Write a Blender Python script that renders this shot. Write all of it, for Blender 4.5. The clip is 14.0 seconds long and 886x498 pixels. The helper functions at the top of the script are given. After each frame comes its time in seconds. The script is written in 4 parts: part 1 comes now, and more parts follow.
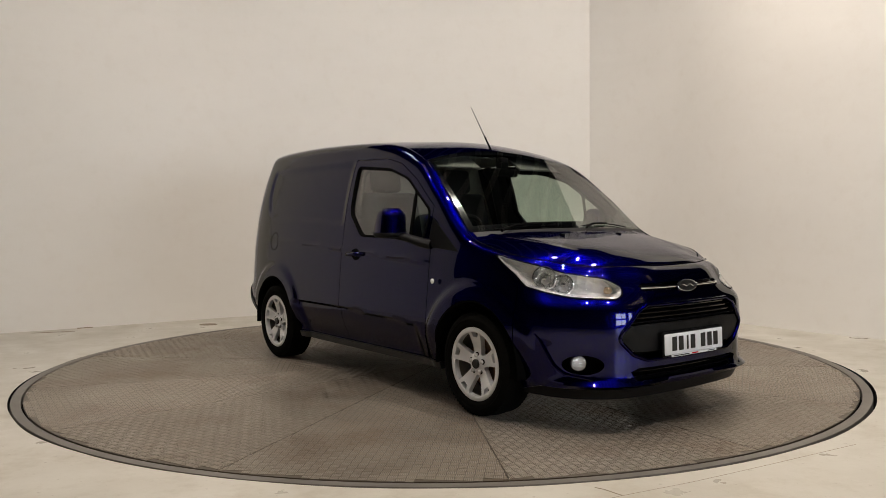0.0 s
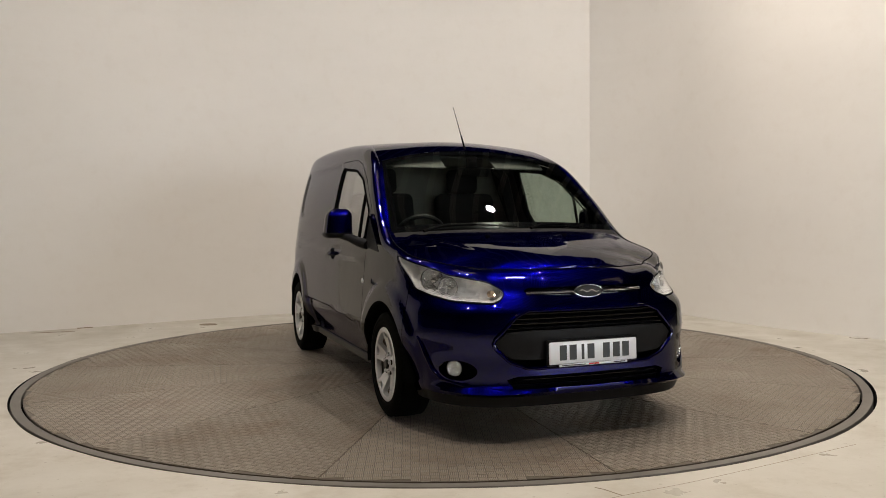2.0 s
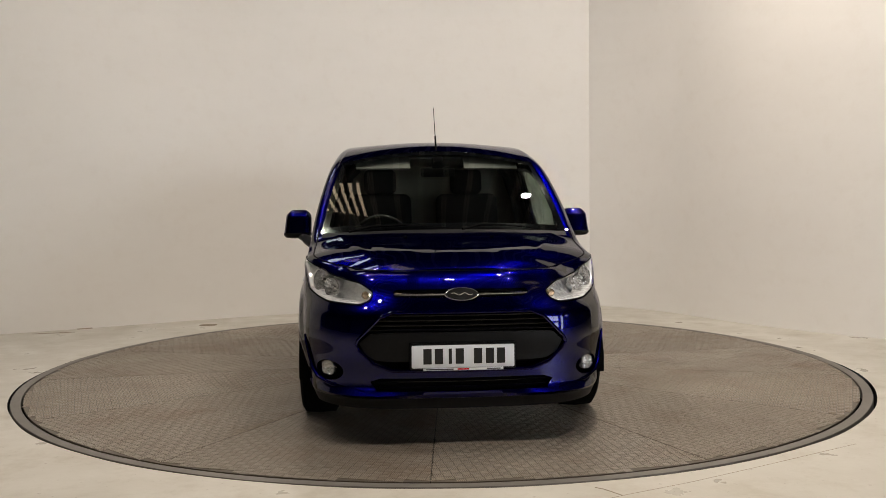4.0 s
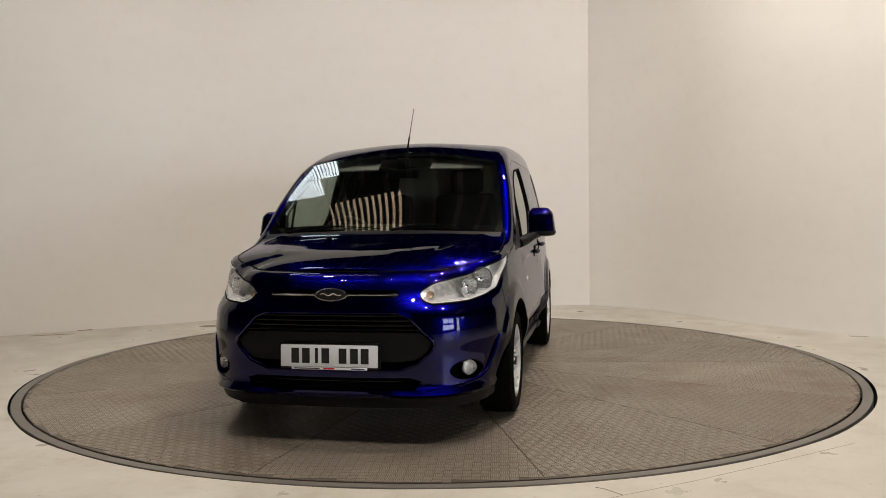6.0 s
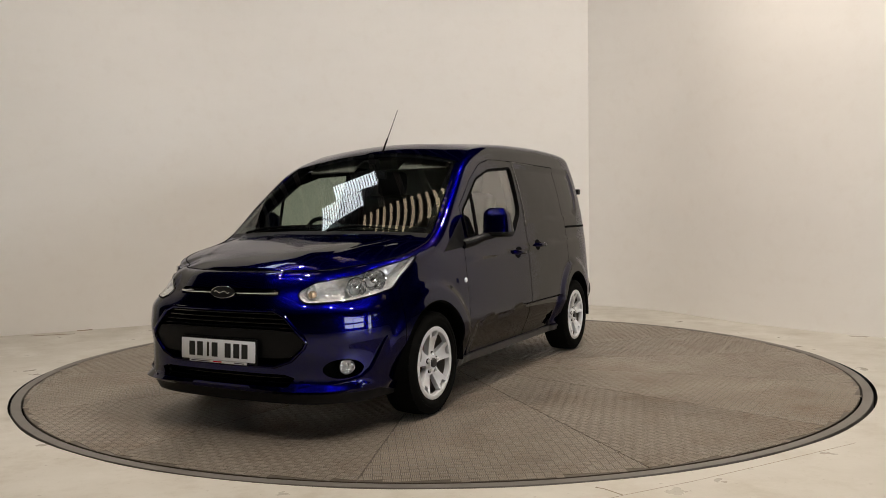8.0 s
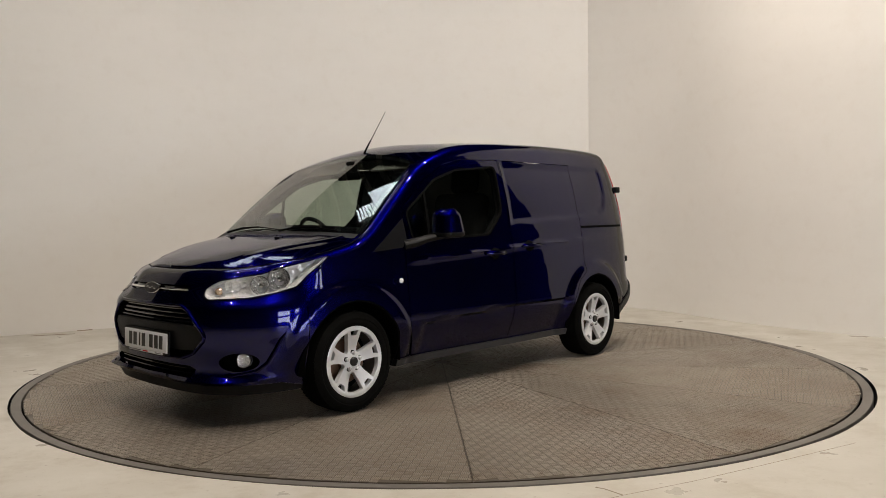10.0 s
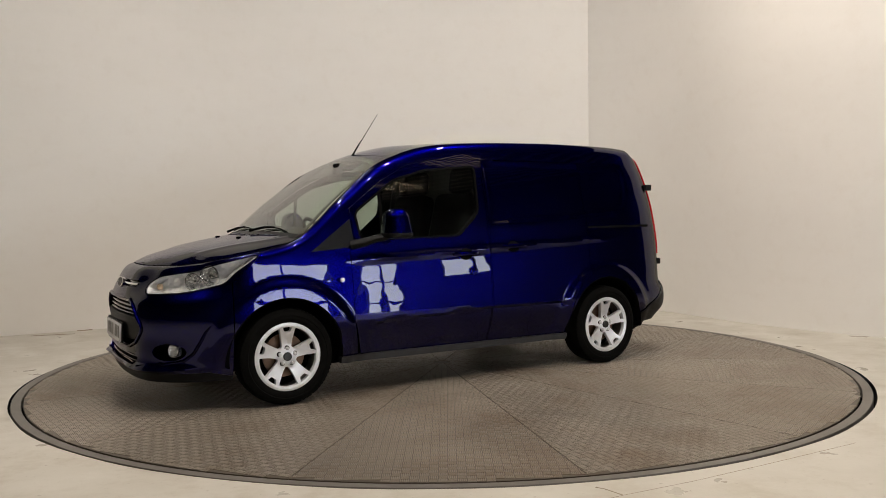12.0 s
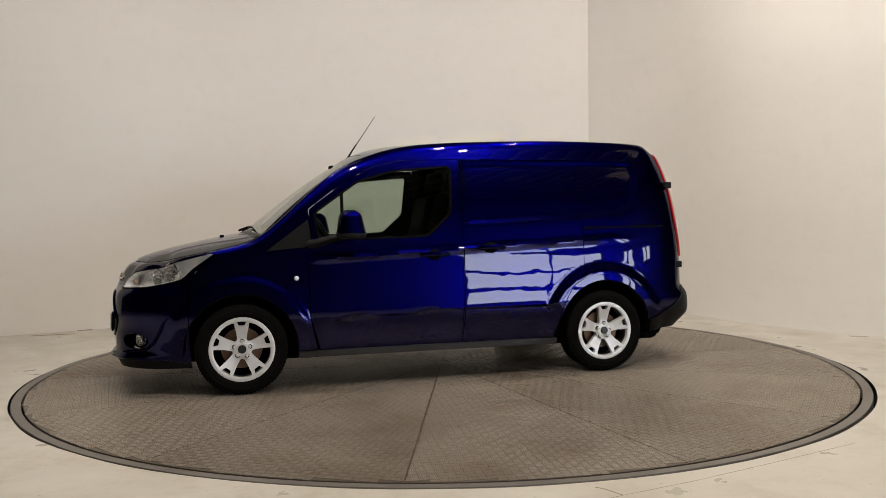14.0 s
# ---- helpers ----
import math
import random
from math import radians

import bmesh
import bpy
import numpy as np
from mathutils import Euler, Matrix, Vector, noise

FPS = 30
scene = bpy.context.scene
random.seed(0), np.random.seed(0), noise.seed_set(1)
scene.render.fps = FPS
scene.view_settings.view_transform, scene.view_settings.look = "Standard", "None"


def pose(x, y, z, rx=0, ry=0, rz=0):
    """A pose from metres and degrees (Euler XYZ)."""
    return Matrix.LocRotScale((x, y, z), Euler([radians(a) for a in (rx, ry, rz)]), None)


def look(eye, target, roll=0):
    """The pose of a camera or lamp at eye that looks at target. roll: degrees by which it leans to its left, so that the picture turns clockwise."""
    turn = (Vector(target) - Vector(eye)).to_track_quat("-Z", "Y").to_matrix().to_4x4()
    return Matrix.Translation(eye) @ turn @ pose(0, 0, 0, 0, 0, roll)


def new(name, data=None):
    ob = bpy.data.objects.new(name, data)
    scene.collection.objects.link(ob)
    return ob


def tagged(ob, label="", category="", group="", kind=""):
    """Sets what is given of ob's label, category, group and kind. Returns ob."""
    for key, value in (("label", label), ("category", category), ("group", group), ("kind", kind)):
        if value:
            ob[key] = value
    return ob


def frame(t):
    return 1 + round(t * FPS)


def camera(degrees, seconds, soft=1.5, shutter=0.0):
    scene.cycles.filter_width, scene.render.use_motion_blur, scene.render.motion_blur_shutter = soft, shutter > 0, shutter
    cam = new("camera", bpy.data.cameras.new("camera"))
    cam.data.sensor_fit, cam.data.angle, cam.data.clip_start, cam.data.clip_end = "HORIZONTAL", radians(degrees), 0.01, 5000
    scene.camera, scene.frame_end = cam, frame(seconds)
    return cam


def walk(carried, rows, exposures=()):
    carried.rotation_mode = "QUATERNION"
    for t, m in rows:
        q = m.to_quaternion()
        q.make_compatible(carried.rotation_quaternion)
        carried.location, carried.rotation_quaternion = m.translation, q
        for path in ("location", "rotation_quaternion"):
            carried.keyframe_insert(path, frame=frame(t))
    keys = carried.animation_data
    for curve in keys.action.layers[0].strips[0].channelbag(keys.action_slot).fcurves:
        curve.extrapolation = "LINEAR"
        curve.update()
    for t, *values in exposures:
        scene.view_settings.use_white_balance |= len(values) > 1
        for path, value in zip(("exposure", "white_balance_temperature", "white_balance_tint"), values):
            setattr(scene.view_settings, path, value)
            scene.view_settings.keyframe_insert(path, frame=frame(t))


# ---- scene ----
# A blue panel van turns on a steel turntable in front of a pale curved studio wall.

# ---- camera ----
EYE_Y, EYE_Z = -6.569, 1.157


def aim(yaw, pitch, roll):
    """Camera pose on its tripod: yaw to the right, pitch up, roll as look() has it (degrees)."""
    a, b = radians(yaw), radians(pitch)
    d = Vector((math.sin(a) * math.cos(b), math.cos(a) * math.cos(b), math.sin(b)))
    eye = Vector((0.0, EYE_Y, EYE_Z))
    return look(eye, eye + d, roll)


cam = camera(57.39, 14.0, soft=0.5)
EARLY, LATE = aim(0.149, -2.066, -0.441), aim(0.177, -2.028, -0.740)
walk(cam, [(0.0, EARLY), (3.2, EARLY), (5.3, LATE), (14.0, LATE)], exposures=((0.0, 0.0), (14.0, 0.0)))

# The turn of the table: degrees at t seconds, and where the van's middle stands on it.
VAN_X, VAN_Y = 0.2645, -0.0853


def turn(t):
    return -53.161 - 8.1345 * t + 0.01088 * t * t


# ---- world and light ----
world = bpy.data.worlds.new("hall_air")
world.use_nodes = True
world.node_tree.nodes["Background"].inputs["Color"].default_value = (0.9, 0.95, 1.0, 1)
world.node_tree.nodes["Background"].inputs["Strength"].default_value = 0.02
scene.world = world


def area(name, where, target, size, power, colour, size_y=None):
    d = bpy.data.lights.new(name, "AREA")
    d.shape = "RECTANGLE" if size_y else "DISK"
    d.size, d.energy, d.color = size, power, colour
    if size_y:
        d.size_y = size_y
    ob = new(name, d)
    ob.matrix_world = look(where, target)
    return ob


LAMPS = ((-2.5, -3.7, 0.6), (0.5, -4.0, 1.1), (2.8, -3.8, 0.9), (-2.3, -1.0, 0.65), (1.3, -1.5, 1.2), (1.9, 0.4, 1.3))
LAMP_POWER, LAMP_COLOUR = 98, (1.0, 0.89, 0.785)
ROOF_LIGHTS = ((-3.95, 2.4), (-3.45, 3.45))

# ---- materials ----
def mat(name, colour, rough=0.5, metal=0.0, coat=0.0, coat_rough=0.03, emit=None, strength=0.0, shine=0.5):
    m = bpy.data.materials.new(name)
    m.use_nodes = True
    b = m.node_tree.nodes["Principled BSDF"]
    b.inputs["Base Color"].default_value = (*colour, 1)
    b.inputs["Roughness"].default_value = rough
    b.inputs["Metallic"].default_value = metal
    b.inputs["Coat Weight"].default_value = coat
    b.inputs["Coat Roughness"].default_value = coat_rough
    b.inputs["Specular IOR Level"].default_value = shine
    if emit:
        b.inputs["Emission Color"].default_value = (*emit, 1)
        b.inputs["Emission Strength"].default_value = strength
    return m


class Nodes:
    """Short hand for wiring a material."""

    def __init__(self, m):
        self.t = m.node_tree
        self.out = self.t.nodes["Principled BSDF"]

    def add(self, kind, **given):
        n = self.t.nodes.new(kind)
        for key, value in given.items():
            n.inputs[key].default_value = value
        return n

    def link(self, a, b):
        self.t.links.new(a, b)

    def math(self, op, a, b=0.0, c=0.0):
        n = self.t.nodes.new("ShaderNodeMath")
        n.operation = op
        for i, v in enumerate((a, b, c)):
            if isinstance(v, (int, float)):
                n.inputs[i].default_value = v
            else:
                self.t.links.new(v, n.inputs[i])
        return n.outputs[0]

    def coords(self, which="Object"):
        return self.t.nodes.new("ShaderNodeTexCoord").outputs[which]

    def noise(self, vec, scale, detail=4.0, rough=0.55):
        n = self.add("ShaderNodeTexNoise", Scale=scale, Detail=detail, Roughness=rough)
        self.link(vec, n.inputs["Vector"])
        return n.outputs["Fac"]

    def ramp(self, fac, stops):
        n = self.t.nodes.new("ShaderNodeValToRGB")
        while len(n.color_ramp.elements) < len(stops):
            n.color_ramp.elements.new(0.5)
        for e, (pos, col) in zip(n.color_ramp.elements, stops):
            e.position, e.color = pos, (*col, 1)
        self.link(fac, n.inputs["Fac"])
        return n.outputs["Color"]

    def mix(self, fac, a, b, mode="MIX"):
        n = self.t.nodes.new("ShaderNodeMix")
        n.data_type, n.blend_type = "RGBA", mode
        for i, v in ((0, fac), (6, a), (7, b)):
            if isinstance(v, (int, float)):
                n.inputs[i].default_value = v
            elif isinstance(v, tuple):
                n.inputs[i].default_value = (*v, 1)
            else:
                self.link(v, n.inputs[i])
        return n.outputs[2]

    def bump(self, height, strength, distance):
        n = self.add("ShaderNodeBump", Strength=strength, Distance=distance)
        self.link(height, n.inputs["Height"])
        self.link(n.outputs["Normal"], self.out.inputs["Normal"])


def wall_material():
    m = mat("studio_wall_paint", (0.78, 0.76, 0.72), 0.42)
    k = Nodes(m)
    p = k.coords()
    big = k.noise(p, 0.35, 3)
    fine = k.noise(p, 9.0, 5)
    c = k.mix(big, (0.74, 0.72, 0.68), (0.81, 0.79, 0.755))
    c = k.mix(k.math("MULTIPLY", fine, 0.10), c, (0.62, 0.58, 0.52))
    # long level smears left by filling and rolling
    long = k.add("ShaderNodeMapping", Scale=(0.5, 0.5, 1.5))
    k.link(p, long.inputs["Vector"])
    smear = k.ramp(k.noise(long.outputs[0], 1.2, 5, 0.6), [(0.40, (0, 0, 0)), (0.62, (1, 1, 1))])
    c = k.mix(k.math("MULTIPLY", smear, 0.16), c, (0.86, 0.845, 0.81))
    low = k.ramp(k.noise(p, 5.5, 6, 0.65), [(0.52, (0, 0, 0)), (0.75, (1, 1, 1))])
    c = k.mix(k.math("MULTIPLY", low, 0.10), c, (0.55, 0.48, 0.38))
    k.link(c, k.out.inputs["Base Color"])
    k.link(k.ramp(smear, [(0.0, (0.46,) * 3), (1.0, (0.38,) * 3)]), k.out.inputs["Roughness"])
    k.bump(k.noise(long.outputs[0], 0.9, 3), 0.25, 0.05)
    return m


def floor_material():
    m = mat("cream_floor_paint", (0.72, 0.68, 0.58), 0.4)
    k = Nodes(m)
    p = k.coords()
    c = k.mix(k.noise(p, 1.1, 5), (0.42, 0.39, 0.325), (0.56, 0.535, 0.475))
    stain = k.ramp(k.noise(p, 3.3, 8, 0.7), [(0.50, (0, 0, 0)), (0.68, (1, 1, 1))])
    c = k.mix(k.math("MULTIPLY", stain, 0.45), c, (0.33, 0.285, 0.21))
    speck = k.ramp(k.noise(p, 28.0, 3, 0.6), [(0.66, (0, 0, 0)), (0.72, (1, 1, 1))])
    c = k.mix(k.math("MULTIPLY", speck, 0.5), c, (0.25, 0.21, 0.16))
    k.link(c, k.out.inputs["Base Color"])
    k.link(k.ramp(k.noise(p, 2.4, 5), [(0.3, (0.25,) * 3), (0.7, (0.55,) * 3)]), k.out.inputs["Roughness"])
    k.bump(k.noise(p, 14.0, 4), 0.15, 0.01)
    return m


def tread_material():
    """Worn, dusty steel of the tread plates, in each plate's own space; shade between bars is in the colour."""
    m = mat("tread_plate_steel", (0.26, 0.235, 0.2), 0.45, 0.6)
    k = Nodes(m)
    p = k.coords()
    sep = k.t.nodes.new("ShaderNodeSeparateXYZ")
    k.link(p, sep.inputs[0])
    shift = k.t.nodes.new("ShaderNodeVectorMath")
    shift.operation = "ADD"
    k.link(p, shift.inputs[0])
    k.link(k.math("MULTIPLY", k.t.nodes.new("ShaderNodeObjectInfo").outputs["Random"], 40.0), shift.inputs[1])
    p = shift.outputs[0]
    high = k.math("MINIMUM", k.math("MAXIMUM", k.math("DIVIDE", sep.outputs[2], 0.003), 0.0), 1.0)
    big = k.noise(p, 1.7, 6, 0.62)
    # worn bar tops lighter, plate floor darker to stand for shade between bars
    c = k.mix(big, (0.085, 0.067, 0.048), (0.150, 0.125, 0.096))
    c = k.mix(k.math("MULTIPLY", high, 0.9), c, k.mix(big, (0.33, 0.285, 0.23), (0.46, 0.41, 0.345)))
    rust = k.ramp(k.noise(p, 1.1, 7, 0.7), [(0.50, (0, 0, 0)), (0.70, (1, 1, 1))])
    c = k.mix(k.math("MULTIPLY", rust, 0.45), c, (0.17, 0.095, 0.045))
    dirt = k.ramp(k.noise(p, 4.5, 8, 0.72), [(0.35, (0, 0, 0)), (0.80, (1, 1, 1))])
    c = k.mix(k.math("MULTIPLY", dirt, 0.10), c, (0.10, 0.08, 0.06))
    k.link(c, k.out.inputs["Base Color"])
    k.link(k.ramp(k.noise(p, 2.6, 6), [(0.3, (0.34,) * 3), (0.7, (0.52,) * 3)]), k.out.inputs["Roughness"])
    k.bump(k.noise(p, 45.0, 4), 0.2, 0.003)
    return m


def rim_steel():
    m = mat("ring_steel", (0.24, 0.225, 0.2), 0.5, 0.4)
    k = Nodes(m)
    p = k.coords()
    c = k.mix(k.noise(p, 5.0, 6), (0.11, 0.098, 0.084), (0.21, 0.19, 0.168))
    k.link(c, k.out.inputs["Base Color"])
    k.bump(k.noise(p, 30.0, 4), 0.2, 0.004)
    return m


def paint_material():
    m = mat("metallic_blue_paint", (0.0005, 0.0006, 0.05), 0.27, 1.0, 0.70, 0.004)
    k = Nodes(m)
    p = k.coords()
    c = k.mix(k.noise(p, 900.0, 2), (0.0002, 0.0002, 0.042), (0.0005, 0.0005, 0.074))
    k.link(c, k.out.inputs["Base Color"])
    k.out.inputs["Specular Tint"].default_value = (0.004, 0.004, 0.26, 1)
    k.out.inputs["Coat IOR"].default_value = 1.5
    wave = k.add("ShaderNodeBump", Strength=0.10, Distance=0.02)
    k.link(k.noise(p, 3.2, 2), wave.inputs["Height"])
    k.link(wave.outputs["Normal"], k.out.inputs["Coat Normal"])
    return m


def grain(name, a, b, scale, rough, metal=0.0, bump=0.1, depth=0.002, coat=0.0, shine=0.5):
    m = mat(name, a, rough, metal, coat, shine=shine)
    k = Nodes(m)
    p = k.coords()
    n = k.noise(p, scale, 4)
    k.link(k.mix(n, a, b), k.out.inputs["Base Color"])
    k.bump(k.noise(p, scale * 6, 3), bump, depth)
    return m


GRIME_AND_GAP = grain("brown_grime_and_gap", (0.16, 0.12, 0.08), (0.34, 0.29, 0.22), 7, 0.8)
WALL, FLOOR, TREAD, RING = wall_material(), floor_material(), tread_material(), rim_steel()
PAINT = paint_material()
BLACK = grain("black_grained_plastic", (0.004, 0.004, 0.005), (0.009, 0.009, 0.009), 60, 0.45, bump=0.2, shine=0.15)
GLOSSBLACK = mat("gloss_black", (0.003, 0.003, 0.004), 0.10, 0.0, 0.4, shine=0.3)
SEAL = mat("black_rubber_seal", (0.003, 0.003, 0.003), 0.85, shine=0.04)
LINER = mat("dark_underbody", (0.003, 0.003, 0.003), 0.9, shine=0.05)
SILLGREY = grain("grey_sill_plastic", (0.030, 0.030, 0.032), (0.045, 0.045, 0.046), 50, 0.35, bump=0.15, shine=0.3)
TYRE = grain("tyre_rubber", (0.004, 0.004, 0.004), (0.008, 0.008, 0.007), 40, 0.75, bump=0.3, shine=0.02)
ALLOY = grain("silver_alloy", (0.74, 0.75, 0.77), (0.82, 0.83, 0.85), 25, 0.34, 0.25, bump=0.03, coat=0.5)
# barrel toned darker than the alloy to paint in the wheel's shaded depth
BARREL = grain("shaded_wheel_barrel", (0.10, 0.09, 0.08), (0.22, 0.20, 0.18), 14, 0.5, 0.4)
CHROME = mat("chrome", (0.85, 0.85, 0.85), 0.06, 1.0)


def faceted(name, colour, rough, metal, scale, strength):
    """Silvered plastic pressed in small facets."""
    m = mat(name, colour, rough, metal)
    k = Nodes(m)
    v = k.add("ShaderNodeTexVoronoi", Scale=scale)
    k.link(k.coords(), v.inputs["Vector"])
    k.bump(v.outputs["Distance"], strength, 0.01)
    return m


REFLECTOR = faceted("lamp_reflector", (0.92, 0.92, 0.92), 0.08, 0.85, 55.0, 1.0)
AMBER = faceted("amber_bulb_cover", (0.62, 0.47, 0.32), 0.2, 0.6, 60.0, 0.6)
RED = mat("red_lamp_plastic", (0.55, 0.008, 0.012), 0.12, 0.0, 0.8)
WHITE = mat("white_plate_acrylic", (0.86, 0.88, 0.92), 0.25, 0.0, 0.4)
INK = mat("plate_black_ink", (0.01, 0.01, 0.01), 0.4)
DISC_RUST = grain("rusty_brake_disc", (0.12, 0.06, 0.035), (0.25, 0.16, 0.11), 12, 0.5, 0.6)
GREYPLASTIC = grain("grey_interior_plastic", (0.008, 0.008, 0.009), (0.015, 0.015, 0.016), 30, 0.6, shine=0.2)
BEIGE = grain("grey_beige_trim_panel", (0.20, 0.19, 0.165), (0.26, 0.245, 0.215), 20, 0.8, shine=0.2)
FABRIC = grain("charcoal_seat_fabric", (0.012, 0.012, 0.013), (0.03, 0.03, 0.031), 120, 0.9, bump=0.4, shine=0.1)
HEADLINER = grain("pale_headliner_felt", (0.14, 0.135, 0.125), (0.19, 0.185, 0.17), 80, 0.9)
DARKHALL = grain("dark_hall_cladding", (0.022, 0.021, 0.020), (0.045, 0.043, 0.04), 2, 0.8)
GALVANISED = grain("galvanised_rib", (0.17, 0.155, 0.135), (0.26, 0.235, 0.205), 6, 0.5, 0.3)
DAYLIGHT = mat("outdoor_daylight", (0.8, 0.85, 0.9), 0.5, emit=(0.90, 0.95, 1.0), strength=10.5)
SKYLIGHT = mat("daylight_roof_sheet", (0.8, 0.85, 0.9), 0.5, emit=(0.85, 0.93, 1.0), strength=7.5)
TANSHEET = mat("tan_roof_sheet", (0.5, 0.4, 0.28), 0.6, emit=(1.0, 0.76, 0.52), strength=2.6)
LAMPGLOW = mat("lamp_diffuser", (0.9, 0.9, 0.9), 0.4, emit=(1.0, 0.93, 0.84), strength=55.0)


def glass_material(name, tint, rough=0.0, bend=4.0, base=0.07):
    """Thin glazing: clear through, mirror-like by its angle."""
    m = bpy.data.materials.new(name)
    m.use_nodes = True
    t = m.node_tree
    t.nodes.remove(t.nodes["Principled BSDF"])
    clear, shine, both, facing, power, gloss = (t.nodes.new("ShaderNode" + n) for n in ("BsdfTransparent", "BsdfGlossy", "MixShader", "LayerWeight", "Math", "Math"))
    clear.inputs["Color"].default_value = (*tint, 1)
    shine.inputs["Roughness"].default_value = rough
    facing.inputs["Blend"].default_value = 0.5
    power.operation, gloss.operation = "POWER", "MULTIPLY_ADD"
    power.inputs[1].default_value = bend
    gloss.inputs[1].default_value, gloss.inputs[2].default_value = 0.9, base
    t.links.new(facing.outputs["Facing"], power.inputs[0])
    t.links.new(power.outputs[0], gloss.inputs[0])
    t.links.new(gloss.outputs[0], both.inputs[0])
    t.links.new(clear.outputs[0], both.inputs[1])
    t.links.new(shine.outputs[0], both.inputs[2])
    t.links.new(both.outputs[0], t.nodes["Material Output"].inputs["Surface"])
    return m


GLASS = glass_material("tinted_window_glass", (0.62, 0.70, 0.64))
SIDEGLASS = glass_material("side_window_glass", (0.66, 0.74, 0.68), bend=2.5, base=0.08)
LENS = glass_material("clear_lamp_lens", (0.93, 0.94, 0.94))


# ---- mesh helpers ----
def smooth(me, angle=35):
    for poly in me.polygons:
        poly.use_smooth = True
    me.set_sharp_from_angle(angle=radians(angle))


def part(name, bm, material, parent=None, label="", angle=35):
    me = bpy.data.meshes.new(name)
    bmesh.ops.recalc_face_normals(bm, faces=bm.faces)
    bm.to_mesh(me)
    bm.free()
    me.materials.append(material)
    smooth(me, angle)
    ob = new(name, me)
    ob.parent = parent
    if label:
        tagged(ob, label)
    return ob


def box(x0, x1, y0, y1, z0, z1, bevel=0.0, segments=2, bm=None):
    bm = bm or bmesh.new()
    made = bmesh.ops.create_cube(bm, size=1.0, matrix=Matrix.LocRotScale(((x0 + x1) / 2, (y0 + y1) / 2, (z0 + z1) / 2), None, (x1 - x0, y1 - y0, z1 - z0)))
    if bevel:
        edges = list({e for v in made["verts"] for e in v.link_edges})
        bmesh.ops.bevel(bm, geom=edges, offset=bevel, segments=segments, affect="EDGES", profile=0.5)
    return bm


def lathe(profile, n=48, axis="Y", close=False, bm=None, centre=(0, 0, 0)):
    """Spin (radius, along) pairs round an axis."""
    bm = bm or bmesh.new()
    rings = []
    for r, a in profile:
        ring = []
        for i in range(n):
            c, s = math.cos(2 * math.pi * i / n) * r, math.sin(2 * math.pi * i / n) * r
            q = {"Y": (c, a, s), "Z": (c, s, a), "X": (a, c, s)}[axis]
            ring.append(bm.verts.new((q[0] + centre[0], q[1] + centre[1], q[2] + centre[2])))
        rings.append(ring)
    pairs = list(zip(rings, rings[1:])) + ([(rings[-1], rings[0])] if close else [])
    for a, b in pairs:
        for i in range(n):
            bm.faces.new((a[i], a[(i + 1) % n], b[(i + 1) % n], b[i]))
    if not close:
        for ring in (rings[0], rings[-1]):
            if (ring[0].co - ring[n // 2].co).length > 1e-4:
                bm.faces.new(ring)
    return bm


def sweep(points, radius, n=8, closed=False, bm=None, flat=1.0):
    """A tube along points."""
    bm = bm or bmesh.new()
    pts = [Vector(q) for q in points]
    rings, m = [], len(pts)
    for i, q in enumerate(pts):
        a = pts[(i - 1) % m] if closed or i else q
        b = pts[(i + 1) % m] if closed or i < m - 1 else q
        d = (b - a).normalized()
        side = d.cross(Vector((0, 0, 1)))
        side = side.normalized() if side.length > 0.05 else Vector((0, 1, 0))
        up = side.cross(d).normalized()
        r = radius[i] if isinstance(radius, (list, tuple)) else radius
        rings.append([bm.verts.new(q + r * (math.cos(2 * math.pi * j / n) * side + flat * math.sin(2 * math.pi * j / n) * up)) for j in range(n)])
    for i in range(m if closed else m - 1):
        a, b = rings[i], rings[(i + 1) % m]
        for j in range(n):
            bm.faces.new((a[j], a[(j + 1) % n], b[(j + 1) % n], b[j]))
    if not closed:
        bm.faces.new(rings[0])
        bm.faces.new(rings[-1])
    return bm


def thick(bm, depth):
    """Give a sheet depth, behind its face."""
    bmesh.ops.recalc_face_normals(bm, faces=bm.faces)
    bmesh.ops.solidify(bm, geom=bm.faces[:], thickness=depth)
    return bm


def inside(q, poly):
    x, y, hit = q[0], q[1], False
    for (x0, y0), (x1, y1) in zip(poly, poly[1:] + poly[:1]):
        if (y0 > y) != (y1 > y) and x < (x1 - x0) * (y - y0) / (y1 - y0) + x0:
            hit = not hit
    return hit


def rounded(poly, radius, n=4):
    """The polygon with round corners."""
    out, m = [], len(poly)
    for i in range(m):
        a, b, c = Vector(poly[i - 1]), Vector(poly[i]), Vector(poly[(i + 1) % m])
        r = min(radius, 0.45 * (a - b).length, 0.45 * (c - b).length)
        p, q = b + (a - b).normalized() * r, b + (c - b).normalized() * r
        for j in range(n + 1):
            k = j / n
            out.append(tuple((1 - k) ** 2 * p + 2 * k * (1 - k) * b + k * k * q))
    return out


